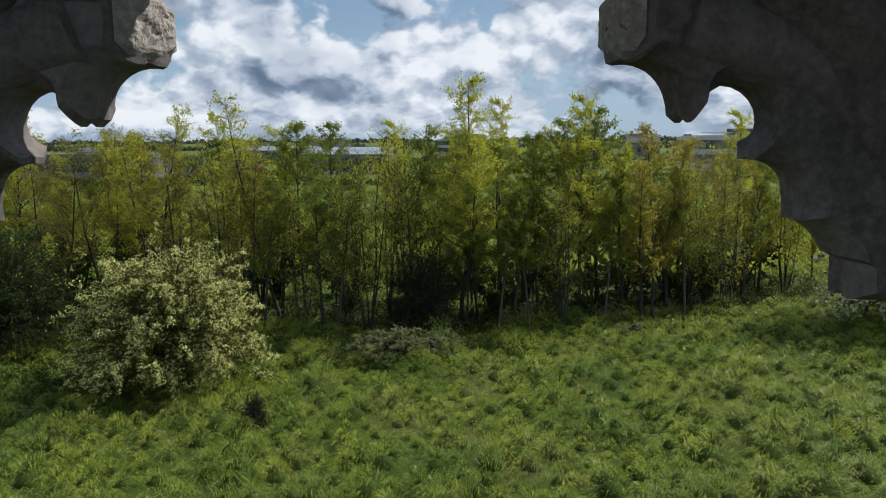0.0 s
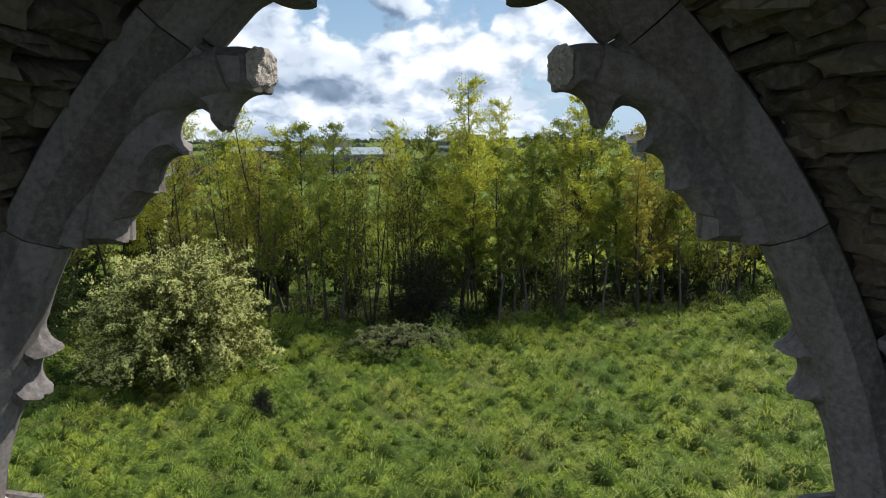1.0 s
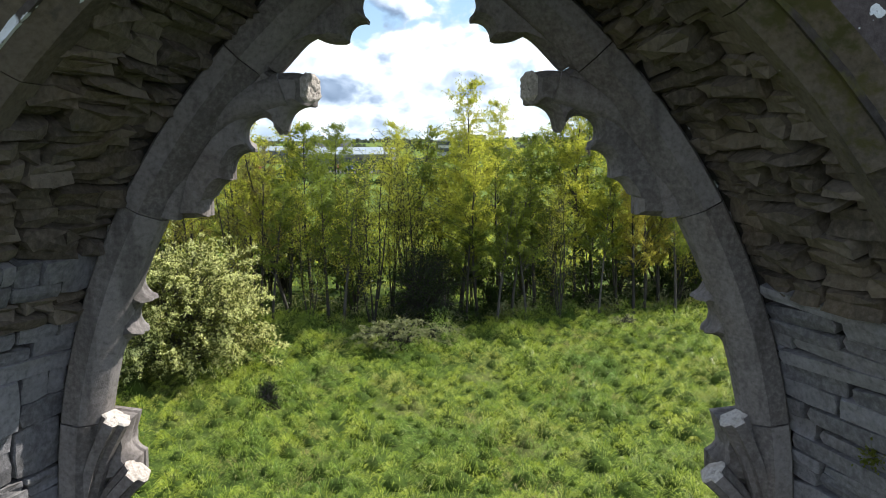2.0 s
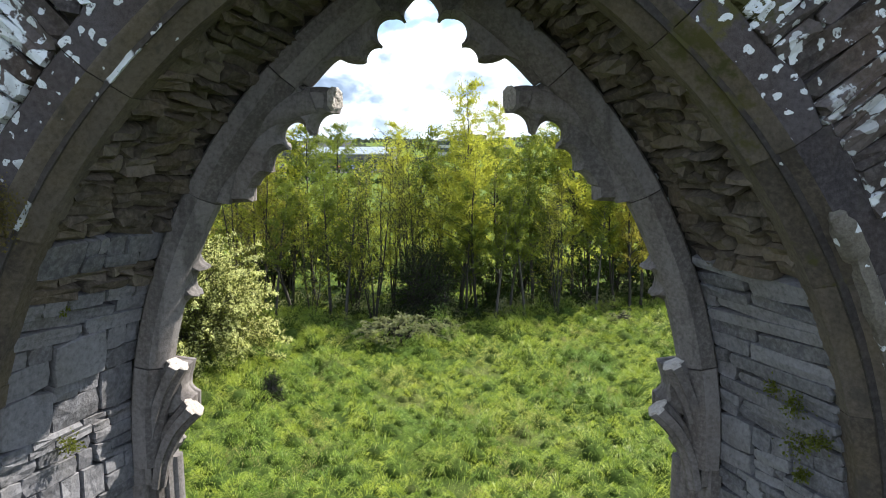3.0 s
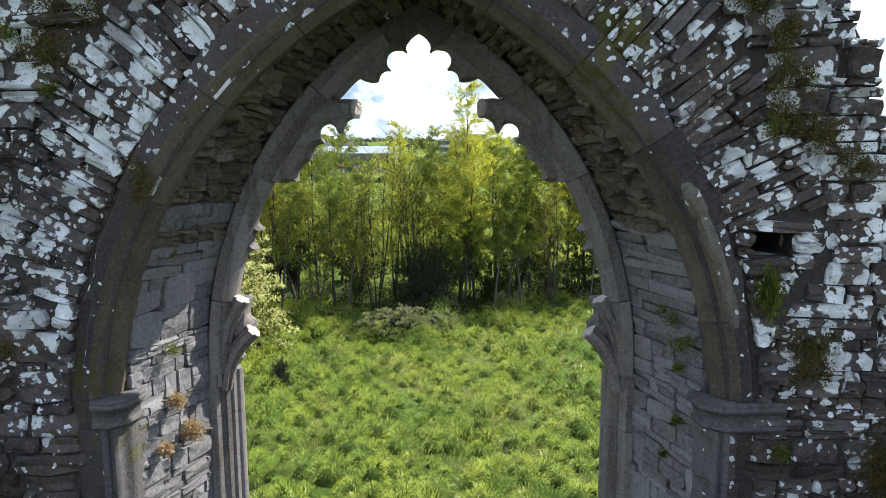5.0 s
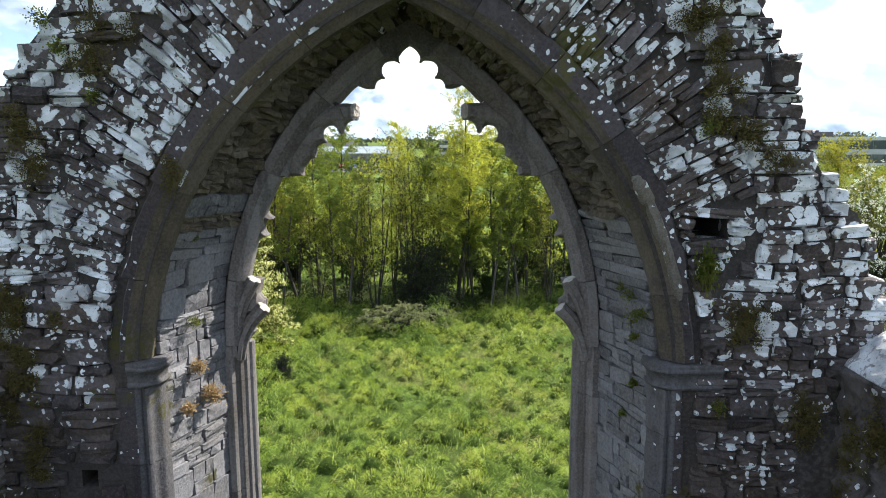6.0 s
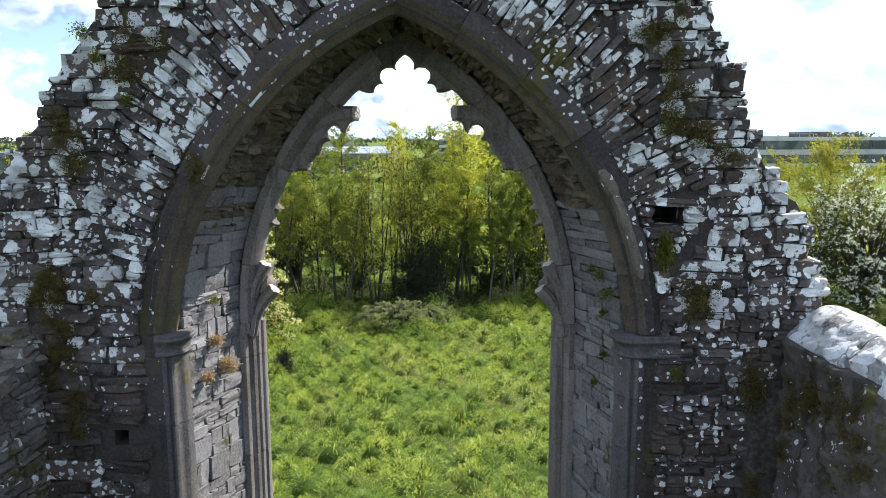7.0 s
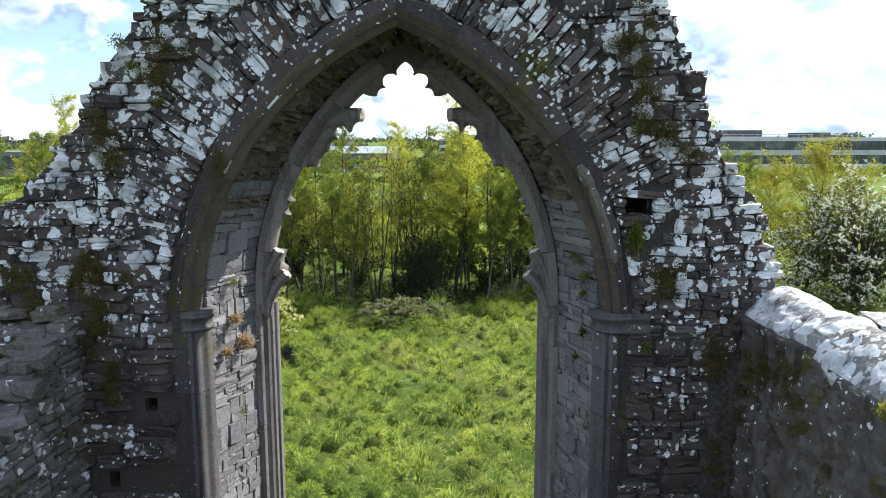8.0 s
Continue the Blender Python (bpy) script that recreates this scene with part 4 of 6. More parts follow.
def make_tracery():
    win = empty("window_1", "pointed Gothic window of cut grey limestone with broken-off tracery", "window", kind="structure")
    for side in (1, -1):
        tip = 0.335 if side > 0 else 0.338
        # upright jambs with thin rolls and hollows
        sec = [(1.32, 0.76), (1.275, 0.76), (1.262, 0.775), (1.258, 0.80), (1.24, 0.815), (1.225, 0.812), (1.215, 0.828), (1.205, 0.85), (1.19, 0.852), (1.182, 0.868),
               (1.176, 0.885), (1.160, 0.888), (1.150, 0.905), (1.150, 0.935), (1.160, 0.95), (1.176, 0.952), (1.182, 0.97), (1.19, 0.985), (1.205, 0.987),
               (1.215, 1.01), (1.24, 1.02), (1.26, 1.05), (1.32, 1.06)]
        cuts = [2.4, 3.4, 4.25, 5.02, 6.18, 6.545] if side > 0 else [2.4, 3.5, 4.4, 5.45, 6.27, 6.545]
        for a, b in zip(cuts, cuts[1:]):
            rings = [[(side * x, y, z) for x, y in sec] for z in (a + 0.002, b - 0.002)]
            v, f = loft(rings)
            link("jamb_stone", v, f, M_DRESSED, win, smooth=40)
        low = chain((1.15, 6.587), (1.115, 6.63, 0.1), (1.085, 6.672, 0.0), (1.098, 6.69, 0.0), (1.088, 6.795, 1.0), (1.075, 6.80, 0.0), (1.012, 6.82, 0.0), (1.005, 6.893, 0.0),
                    (1.05, 6.94, 0.2), (1.04, 6.972, 0.0), (1.018, 7.042, 0.0), (1.128, 7.056, -0.05))
        cut_stone("tracery_springer", low, trac_arc(6.548, 7.02), side, win, "stub of broken lower tracery")
        tracery_bar(side, [(1.250, 6.46), (1.236, 6.66), (1.180, 6.86), (1.102, 7.015)], win, 1.0 + side)
        tracery_bar(side, [(1.225, 6.44), (1.195, 6.58), (1.130, 6.715), (1.040, 6.815)], win, 5.0 + side)
        mid = chain((1.132, 7.060), (1.062, 7.275, 0.03), (0.972, 7.337, 0.28), (0.975, 7.348, 0.0), (0.930, 7.455, 0.72), (0.936, 7.468, 0.0), (0.975, 7.52, 0.3),
                    (0.878, 7.735, 0.04))
        cut_stone("arch_stone", mid, trac_arc(7.025, 7.795), side, win)
        stub = chain((0.877, 7.7365), (0.718, 7.745, 0.0), (0.716, 7.805, 0.0), (0.70, 7.812, 0.0), (0.632, 7.868, 0.25), (0.628, 7.928, 0.15), (0.560, 7.962, 0.30), (0.561, 7.972, 0.0),
                     (0.470, 8.035, 1.35), (0.455, 8.018, 0.0), (0.440, 8.03, 0.0), (0.345, 8.108, 0.45), (tip, 8.112, 0.0), (tip - 0.008, 8.16, 0.0), (tip, 8.212, 0.0), (0.466, 8.218, -0.06))
        stone = cut_stone("tracery_stub", stub, trac_arc(7.7965, 8.312), side, win, "broken horizontal stub of tracery", 0.7)
        broken_face(side, tip * 1.035, stone)
        tracery_bar(side, [(0.872, 7.738), (0.815, 7.93), (0.675, 8.09), (0.46, 8.168)], win, 9.0, 0.85, 0.815, False)
        top = chain((0.468, 8.2190), (0.345, 8.335, 0.02), (0.243, 8.312, -0.15), (0.231, 8.318, 0.0), (0.166, 8.376, 0.5), (0.164, 8.386, 0.0), (0.121, 8.492, 0.75))
        cut_stone("arch_stone", top, trac_arc(8.3130, 8.6485), side, win, scale=0.7)
    # the apex stone carries the top foil
    half = chain((0.118, 8.4925), (0.0735, 8.476, 0.35), (0.064, 8.480, 0.0), (0.056, 8.541, 0.35), (0.0, 8.587, 0.12))
    inner = half[:-1] + [(0.0, 8.587)] + [(-x, z) for x, z in reversed(half[:-1])]
    right = trac_arc(8.650, 8.79, 4)
    outer = right + [(0.0, 8.80)] + [(-x, z) for x, z in reversed(right)]
    cut_stone("apex_stone", inner, outer, 1, win, scale=0.6, bar=False)


make_tracery()

# ------------------------------------------------------------ side walls of the roofless nave
def make_side_right():
    """Low side wall: rendered inner face, broken top."""
    ys = [0.034 - i * 0.035 for i in range(104)] + [-3.8 - i * 0.5 for i in range(11)]
    zs = [0.0, 1.5, 3.0, 3.6, 4.0] + [4.2 + i * 0.03 for i in range(83)]
    v, n = [], len(zs)
    for y in ys:
        for z in zs:
            d = 0.07 * noise.noise((y * 2.1, z * 2.1, 1)) + 0.05 * noise.noise((y * 5, z * 8, 4)) + 0.06 * abs(noise.noise((y * 9, z * 12, 7))) + 0.035 * noise.noise((y * 22, z * 25, 2))
            d += 0.22 * math.exp(-((y + 0.22) / 0.045) ** 2 - ((z - 5.47) / 0.075) ** 2)     # a small socket
            v.append((2.56 + d, y, z))
    m = len(v)
    v += [(3.15 + (0.35 if z < 6.62 else 0.0), y, z) for y in ys for z in zs]
    f = []
    for i in range(len(ys) - 1):
        for j in range(n - 1):
            a = i * n + j
            f += [(a, a + 1, a + n + 1, a + n), (m + a, m + a + n, m + a + n + 1, m + a + 1)]
        t = i * n + n - 1
        f.append((t, m + t, m + t + n, t + n))
    last = (len(ys) - 1) * n
    f += [(last + j, last + j + 1, m + last + j + 1, m + last + j) for j in range(n - 1)]
    side = tagged(link("wall_south", v, f, M_PLASTER, smooth=True), "low ruined side wall with stained render and a white-crusted top", "wall", kind="structure")
    r = random.Random(41)
    y = 0.028
    # (length, inner edge x, lip height) of the coping stones, then any
    first = [(0.70, 2.59, 6.66), (0.42, 2.63, 6.70), (0.98, 2.55, 6.62)]
    while y > -8.8:
        ln, xl, zl = first.pop(0) if first else (r.uniform(0.6, 1.1), 2.56 + r.uniform(-0.03, 0.03), 6.62 + r.uniform(-0.03, 0.03))
        rings = []
        for k in range(41):
            yy = y - 0.002 - (ln - 0.004) * k / 40
            end = 0.02 * (abs(k - 20) / 20) ** 10
            ring = []
            for a in range(45):
                q = a / 44
                x = xl + (3.16 - xl) * q
                if q < 0.52:
                    z = zl + (6.885 - zl) * math.sin(math.pi / 2 * q / 0.52) ** 0.85
                else:
                    z = 6.885 - 0.30 * ((q - 0.52) / 0.48) ** 1.5
                d = 0.045 * noise.noise((x * 2.5, yy * 2.5, 2.0)) + 0.016 * noise.noise((x * 12, yy * 6, 5.0)) + 0.010 * noise.noise((x * 30, yy * 15, 8.0))
                z += d - end
                if a in (0, 44):
                    x, z = (x + 0.06, 6.5) if a == 0 else (x, 6.5)
                ring.append((x + (0.6 * d if 0 < a < 4 else 0.0), yy, z))
            rings.append(ring)
        vv, ff = loft(rings)
        link("coping_stone", vv, ff, M_CAPWHITE, side, smooth=50)
        y -= ln
    # a loose pale stone on the outer edge
    for p, size, turn, mat in (((3.34, -0.62, 6.72), (0.42, 0.30, 0.14), 80, M_CAPWHITE),):
        ob = new("bedded_stone", stone_mesh(777, mat, 0.04, 0.05))
        ob.parent, ob.matrix_basis = side, pose(*p, 0, 0, turn) @ Matrix.Diagonal((*size, 1))
    return side


def make_side_left():
    """Broken stump of the other side wall, rubble faced."""
    def top(y):
        return 6.72 + 0.55 * max(-1.2, y) + 0.08 * math.sin(y * 9)
    ys = [0.034 - i * 0.2 for i in range(45)]
    rings = [[(-2.56, y, 0), (-2.56, y, top(y) - 0.12), (-3.3, y, top(y) - 0.12), (-3.3, y, 0)] for y in ys]
    v, f = loft(rings)
    side = tagged(link("wall_north", v, f, M_MORTAR), "broken stump of a rubble side wall with lichen and moss", "wall", kind="structure")
    pile = Pile(M_STUMP, side, 500, rugged=0.06, edge=0.06)
    r = random.Random(43)
    z = 4.0
    while z < 6.8:
        h = r.uniform(0.035, 0.10)
        y = 0.0
        while y > -1.9:
            w = r.uniform(0.08, 0.30)
            if z + h < top(y - w / 2) + 0.04:
                pile.put(pose(-2.535 - r.uniform(-0.012, 0.015), y - w / 2, z + h / 2, r.uniform(-4, 4), 0, 90), (w * 0.97, 0.14, h * 0.98))
            y -= w
        z += h
    # the rest of the wall in coarser courses
    for far, x0, turn in ((False, -2.545, 90), (True, -3.29, -90)):
        z = 0.0
        while z < 6.2:
            h = r.uniform(0.10, 0.2)
            y = -1.9 if not far and z > 3.9 else 0.0
            while y > -8.7:
                w = r.uniform(0.2, 0.5)
                if z + h < top(y - w / 2) + 0.02:
                    pile.put(pose(x0, y - w / 2, z + h / 2, 0, 0, turn), (w * 0.97, 0.12, h * 0.97))
                y -= w
            z += h
    # loose broken top
    for i in range(330):
        y = -r.random() * (2.4 if i < 90 else 8.6)
        x = -2.5 - r.random() * 0.75
        pile.put(pose(x, y, top(y) - 0.06 + r.uniform(-0.03, 0.05), r.uniform(-12, 12), r.uniform(-12, 12), r.uniform(0, 90)),
                 (r.uniform(0.15, 0.35), r.uniform(0.15, 0.3), r.uniform(0.07, 0.15)))
    pile.finish((-2.5, -0.3, 6.3), 260)


def make_render_patch():
    """Remnant of smooth render in the corner of the gable wall."""
    v, nx, nz = [], 12, 70
    for i in range(nx + 1):
        for j in range(nz + 1):
            z = 4.0 + 2.42 * j / nz
            left = 2.33 + 0.05 * noise.noise((z * 2.3, 1.0, 3.0)) + 0.03 * noise.noise((z * 9, 1.0, 3.0))
            x = left + (2.63 - left) * i / nx
            rim = min(1.0, 4.0 * i / nx, 6.0 * (1 - j / nz))
            v.append((x, 0.01 - 0.06 * rim - 0.015 * noise.noise((x * 6, z * 6, 2.0)) * rim, z + 0.04 * noise.noise((x * 9, 4.0, z))))
    f = [(i * (nz + 1) + j, (i + 1) * (nz + 1) + j, (i + 1) * (nz + 1) + j + 1, i * (nz + 1) + j + 1) for i in range(nx) for j in range(nz)]
    tagged(link("render_patch", v, f, M_PLASTER, wall_east, smooth=True), "dark stained remnant of render")


make_side_right()
make_side_left()
make_render_patch()


# ------------------------------------------------------------ plants
def quads(centres, normals_seed, size, aspect=0.7, droop=0.0, seed=0, fold=0.0):
    """Random small leaves: verts and faces, one quad each."""
    g = np.random.default_rng(seed)
    c = np.asarray(centres, float)
    n = len(c)
    a = g.normal(size=(n, 3))
    a /= np.linalg.norm(a, axis=1)[:, None]
    a[:, 2] -= droop
    b = g.normal(size=(n, 3))
    b -= a * (np.sum(a * b, 1) / np.sum(a * a, 1))[:, None]
    a /= np.linalg.norm(a, axis=1)[:, None]
    b /= np.linalg.norm(b, axis=1)[:, None]
    s = size * g.uniform(0.6, 1.35, size=(n, 1))
    p0, p1, p2, p3 = c - a * s * 0.5, c + b * s * aspect * 0.5, c + a * s * 0.5, c - b * s * aspect * 0.5
    v = np.stack([p0, p1, p2, p3], 1).reshape(-1, 3)
    return v, np.arange(n * 4).reshape(-1, 4)


def leaf_tris(centres, size, seed):
    """Random small three-cornered leaves."""
    g = np.random.default_rng(seed)
    c = np.asarray(centres, float)
    n = len(c)
    a, b = g.normal(size=(n, 3)), g.normal(size=(n, 3))
    a /= np.linalg.norm(a, axis=1)[:, None]
    b -= a * np.sum(a * b, 1)[:, None]
    b /= np.linalg.norm(b, axis=1)[:, None]
    s = size * g.uniform(0.6, 1.4, size=(n, 1))
    v = np.stack([c - a * s * 0.55, c + a * s * 0.3 + b * s * 0.42, c + a * s * 0.3 - b * s * 0.42], 1).reshape(-1, 3)
    return v, np.arange(n * 3).reshape(-1, 3)


def tubes(lines, sides=4, thin=3):
    """Tapered tubes along lines of (point, radius)."""
    v, f, full = [], [], sides
    for line in lines:
        o = len(v)
        m = len(line)
        sides = full if line[0][1] > 0.02 else thin
        for i, (p, rad) in enumerate(line):
            d = (line[min(i + 1, m - 1)][0] - line[max(i - 1, 0)][0])
            d = d.normalized() if d.length > 1e-6 else Vector((0, 0, 1))
            e = d.cross(Vector((0.31, 0.95, 0.1))).normalized()
            g = d.cross(e)
            for k in range(sides):
                a = 2 * math.pi * k / sides
                v.append(p + e * (rad * math.cos(a)) + g * (rad * math.sin(a)))
        for i in range(m - 1):
            for k in range(sides):
                a, b = o + i * sides + k, o + i * sides + (k + 1) % sides
                f.append((a, b, b + sides, a + sides))
    return v, f


def grow(r, start, way, length, rad, steps, wander, rise=0.0, tip=0.25):
    line, p, d = [], Vector(start), Vector(way).normalized()
    for i in range(steps + 1):
        line.append((p.copy(), rad * (1 - (1 - tip) * i / steps)))
        d = (d + Vector((r.gauss(0, wander), r.gauss(0, wander), r.gauss(0, wander) + rise))).normalized()
        p = p + d * (length / steps)
    return line


def make_tree(seed, height, spread, leaf_mat, bark, stems=1, first=0.18, leaves=9000, leaf=0.075, limbs=26, up=0.9, dense=0.16, label="", top_sparse=0.0):
    """Slender stems, ascending limbs, fine twigs and leaves strung along the twigs."""
    r = random.Random(seed)
    ob = empty("tree", label, "tree", group="row of young trees")
    wood, runs = [], []
    for st in range(stems):
        k = 0.09 if stems > 1 else 0.02
        lean = (r.gauss(0, k), r.gauss(0, k), 1)
        h = height * (1 - 0.16 * st * r.random())
        trunk = grow(r, (r.gauss(0, 0.10) * (stems > 1), r.gauss(0, 0.10) * (stems > 1), -0.15), lean, h, 0.0115 * h / stems ** 0.35, 16, 0.028, 0.03, 0.06)
        wood.append(trunk)
        for i in range(limbs // stems):
            q = first + (0.985 - first) * ((i + r.random()) / (limbs / stems))
            k = q * 16
            p = trunk[int(k)][0].lerp(trunk[min(int(k) + 1, 16)][0], k - int(k))
            a = r.uniform(0, 2 * math.pi)
            ln = spread * (1.08 - q) ** 0.62 * r.uniform(0.5, 1.2) * (0.55 + 0.45 * min(1, q / 0.35))
            limb = grow(r, p, (math.cos(a), math.sin(a), up * r.uniform(0.5, 1.3)), ln, max(0.009, trunk[int(k)][1] * 0.45), 5, 0.11, 0.02, 0.2)
            wood.append(limb)
            w = max(0.12, 1.0 - top_sparse * max(0.0, q - 0.45) * 2)
            for j in range(4):
                u = r.uniform(0.2, 1.0) * 5
                p2 = limb[int(min(u, 4.99))][0]
                b = a + r.uniform(-1.4, 1.4)
                twig = grow(r, p2, (math.cos(b), math.sin(b), r.uniform(-0.2, 1.4)), ln * r.uniform(0.22, 0.5) + 0.12, 0.009, 2, 0.2, -0.02, 0.4)
                wood.append(twig)
                runs += [(twig[0][0], twig[1][0], w), (twig[1][0], twig[2][0], w * 1.2)]
            runs += [(limb[m][0], limb[m + 1][0], w * 0.8) for m in (2, 3, 4)]
        # wispy leader
        runs += [(trunk[m][0], trunk[m + 1][0], 0.5 * (1 - 0.6 * top_sparse)) for m in (12, 13, 14, 15)]
    v, f = tubes(wood)
    link("trunk", v, f, bark, ob, smooth=True)
    g = np.random.default_rng(seed)
    a, b = np.array([tuple(p) for p, _, _ in runs]), np.array([tuple(p) for _, p, _ in runs])
    wt = np.array([w for _, _, w in runs]) * (np.linalg.norm(b - a, axis=1) + 0.1)
    pick = g.choice(len(a), leaves, p=wt / wt.sum())
    u = g.uniform(0, 1, (leaves, 1))
    c = a[pick] * (1 - u) + b[pick] * u + g.normal(size=(leaves, 3)) * dense * np.array([0.5, 0.5, 0.45])
    v, t = leaf_tris(c, leaf, seed)
    link_np("crown", v, np.zeros((0, 4), np.int32), leaf_mat, ob, tris=t)
    return ob


def place(ob, x, y, turn, k=1.0, label=None):
    c = copy_thing(ob, pose(x, y, ground_z(x, y), 0, 0, turn))
    c.scale = (k, k, k)
    if label:
        tagged(c, label)
    return c


def make_trees():
    kinds = {
        "birch": make_tree(1, 10.2, 3.0, M_BIRCH, M_BARK, 1, 0.30, 13000, 0.074, 50, 1.2, 0.15, "tall slender birch in light yellow-green spring leaf", 0.35),
        "birch2": make_tree(2, 9.4, 2.8, M_BIRCH, M_BARK, 2, 0.30, 11500, 0.074, 50, 1.3, 0.15, "twin-stemmed birch with fresh yellow-green leaves", 0.3),
        "alder": make_tree(3, 9.0, 2.8, M_ALDER, M_BARK, 1, 0.26, 13500, 0.080, 48, 0.9, 0.15, "dense green alder with a dark trunk", 0.2),
        "bare": make_tree(4, 8.2, 2.8, M_BIRCH, M_BARK, 5, 0.30, 3900, 0.062, 75, 1.8, 0.16, "many-stemmed sapling clump with sparse young leaves", 0.2),
        "bronze": make_tree(5, 8.7, 2.5, M_BRONZE, M_BARK, 1, 0.24, 9500, 0.072, 48, 1.3, 0.15, "young tree with bronze-green unfolding leaves", 0.3),
        "sapling": make_tree(6, 8.0, 2.0, M_ALDER, M_PALEBARK, 1, 0.36, 6400, 0.072, 36, 1.2, 0.15, "thin sapling with a pale straight trunk", 0.3),
        "ash": make_tree(9, 7.6, 2.8, M_RUSSET, M_BARK, 2, 0.22, 7600, 0.066, 52, 1.3, 0.16, "young tree with thin brownish spring foliage", 0.2),
        "lone": make_tree(8, 7.4, 4.4, M_GOLD, M_BARK, 1, 0.10, 18000, 0.084, 60, 1.0, 0.20, "round-headed young tree in yellow-green leaf"),
    }
    used = set()
    rows = [
        ("alder", -18.6, 27.5, 0.95), ("birch", -20.4, 33.5, 1.02), ("ash", -17.5, 31.0, 1.05), ("ash", -15.6, 32.0, 1.1), ("birch2", -13.6, 32.0, 1.03), ("ash", -12.0, 31.0, 1.08),
        ("bare", -10.0, 31.4, 1.05), ("ash", -8.9, 30.6, 1.02), ("birch2", -7.4, 31.0, 1.07), ("alder", -6.6, 31.6, 0.98), ("sapling", -5.6, 30.2, 0.95), ("bare", -3.5, 29.6, 1.06),
        ("sapling", -4.8, 29.4, 0.9), ("bare", -1.9, 30.2, 1.0), ("sapling", -2.1, 31.6, 1.1), ("birch", 0.35, 31.2, 1.05), ("birch2", 1.1, 30.4, 0.9), ("sapling", 2.6, 30.4, 0.8),
        ("alder", 2.3, 33.2, 0.9), ("alder", 3.8, 32.0, 0.92), ("birch", 5.6, 31.6, 0.98), ("alder", 6.7, 33.0, 1.06), ("alder", 4.8, 33.4, 1.0), ("birch2", 7.7, 32.0, 0.86), ("bronze", 8.9, 31.8, 1.0),
        ("bronze", 9.9, 33.0, 0.92), ("bare", 10.9, 33.4, 0.9), ("ash", 12.4, 34.6, 1.02), ("ash", 13.6, 35.6, 0.95), ("sapling", 14.2, 35.2, 0.95), ("bronze", 15.4, 36.2, 0.82), ("bare", 16.6, 36.0, 0.85),
        ("alder", 17.6, 38.0, 0.8), ("alder", -22.5, 30.0, 1.0), ("bare", -9.2, 34.0, 1.0), ("bronze", -14.8, 35.0, 0.95), ("alder", -11.4, 35.2, 0.9), ("sapling", 0.9, 33.6, 1.05),
        ("lone", 17.9, 31.0, 1.04), ("lone", 20.5, 41.0, 0.8), ("birch2", -24.0, 37.0, 0.95), ("alder", -27.0, 34.0, 1.0), ("sapling", 9.2, 36.0, 1.0), ("birch2", -16.6, 37.0, 0.9),
        ("birch2", -10.6, 37.5, 1.0), ("alder", -6.2, 36.5, 0.98), ("birch", -2.8, 37.5, 0.9), ("birch2", 3.6, 38.5, 0.95), ("lone", -13.0, 44.0, 0.8), ("lone", -24.5, 45.0, 0.75), ("bronze", 11.4, 36.2, 0.9),
    ]
    rows += [("sapling", -7.9, 29.3, 0.8), ("bare", -6.3, 29.2, 0.75), ("sapling", 1.9, 29.3, 0.75), ("sapling", 3.2, 29.6, 0.8), ("bare", 4.7, 29.8, 0.8), ("sapling", 6.5, 30.3, 0.85), ("bronze", 8.1, 30.6, 0.8),
             ("sapling", 10.3, 31.6, 0.85), ("bare", 12.6, 32.6, 0.8), ("alder", 0.6, 29.6, 0.7), ("bare", -2.8, 30.6, 1.0), ("bare", -4.5, 31.0, 0.95), ("bare", -1.1, 31.4, 0.98), ("bare", -0.4, 32.6, 1.0)]
    r = random.Random(17)
    # the thicket behind the front row
    for i in range(14):
        x = -26 + 44 * (i + r.random()) / 14
        rows.append((r.choice(("bare", "birch2", "birch", "sapling", "birch2", "bronze") if x > -8 else ("bare", "ash", "bronze", "birch2")), x, 33.5 + max(0.0, x * 0.25) + r.uniform(0, 4.5), r.uniform(0.80, 1.02)))
    for kind, x, y, k in rows:
        if kind not in used:
            used.add(kind)
            ob = kinds[kind]
            ob.matrix_basis = pose(x, y, ground_z(x, y), 0, 0, r.uniform(0, 360))
            ob.scale = (k, k, k)
        else:
            place(kinds[kind], x, y, r.uniform(0, 360), k)


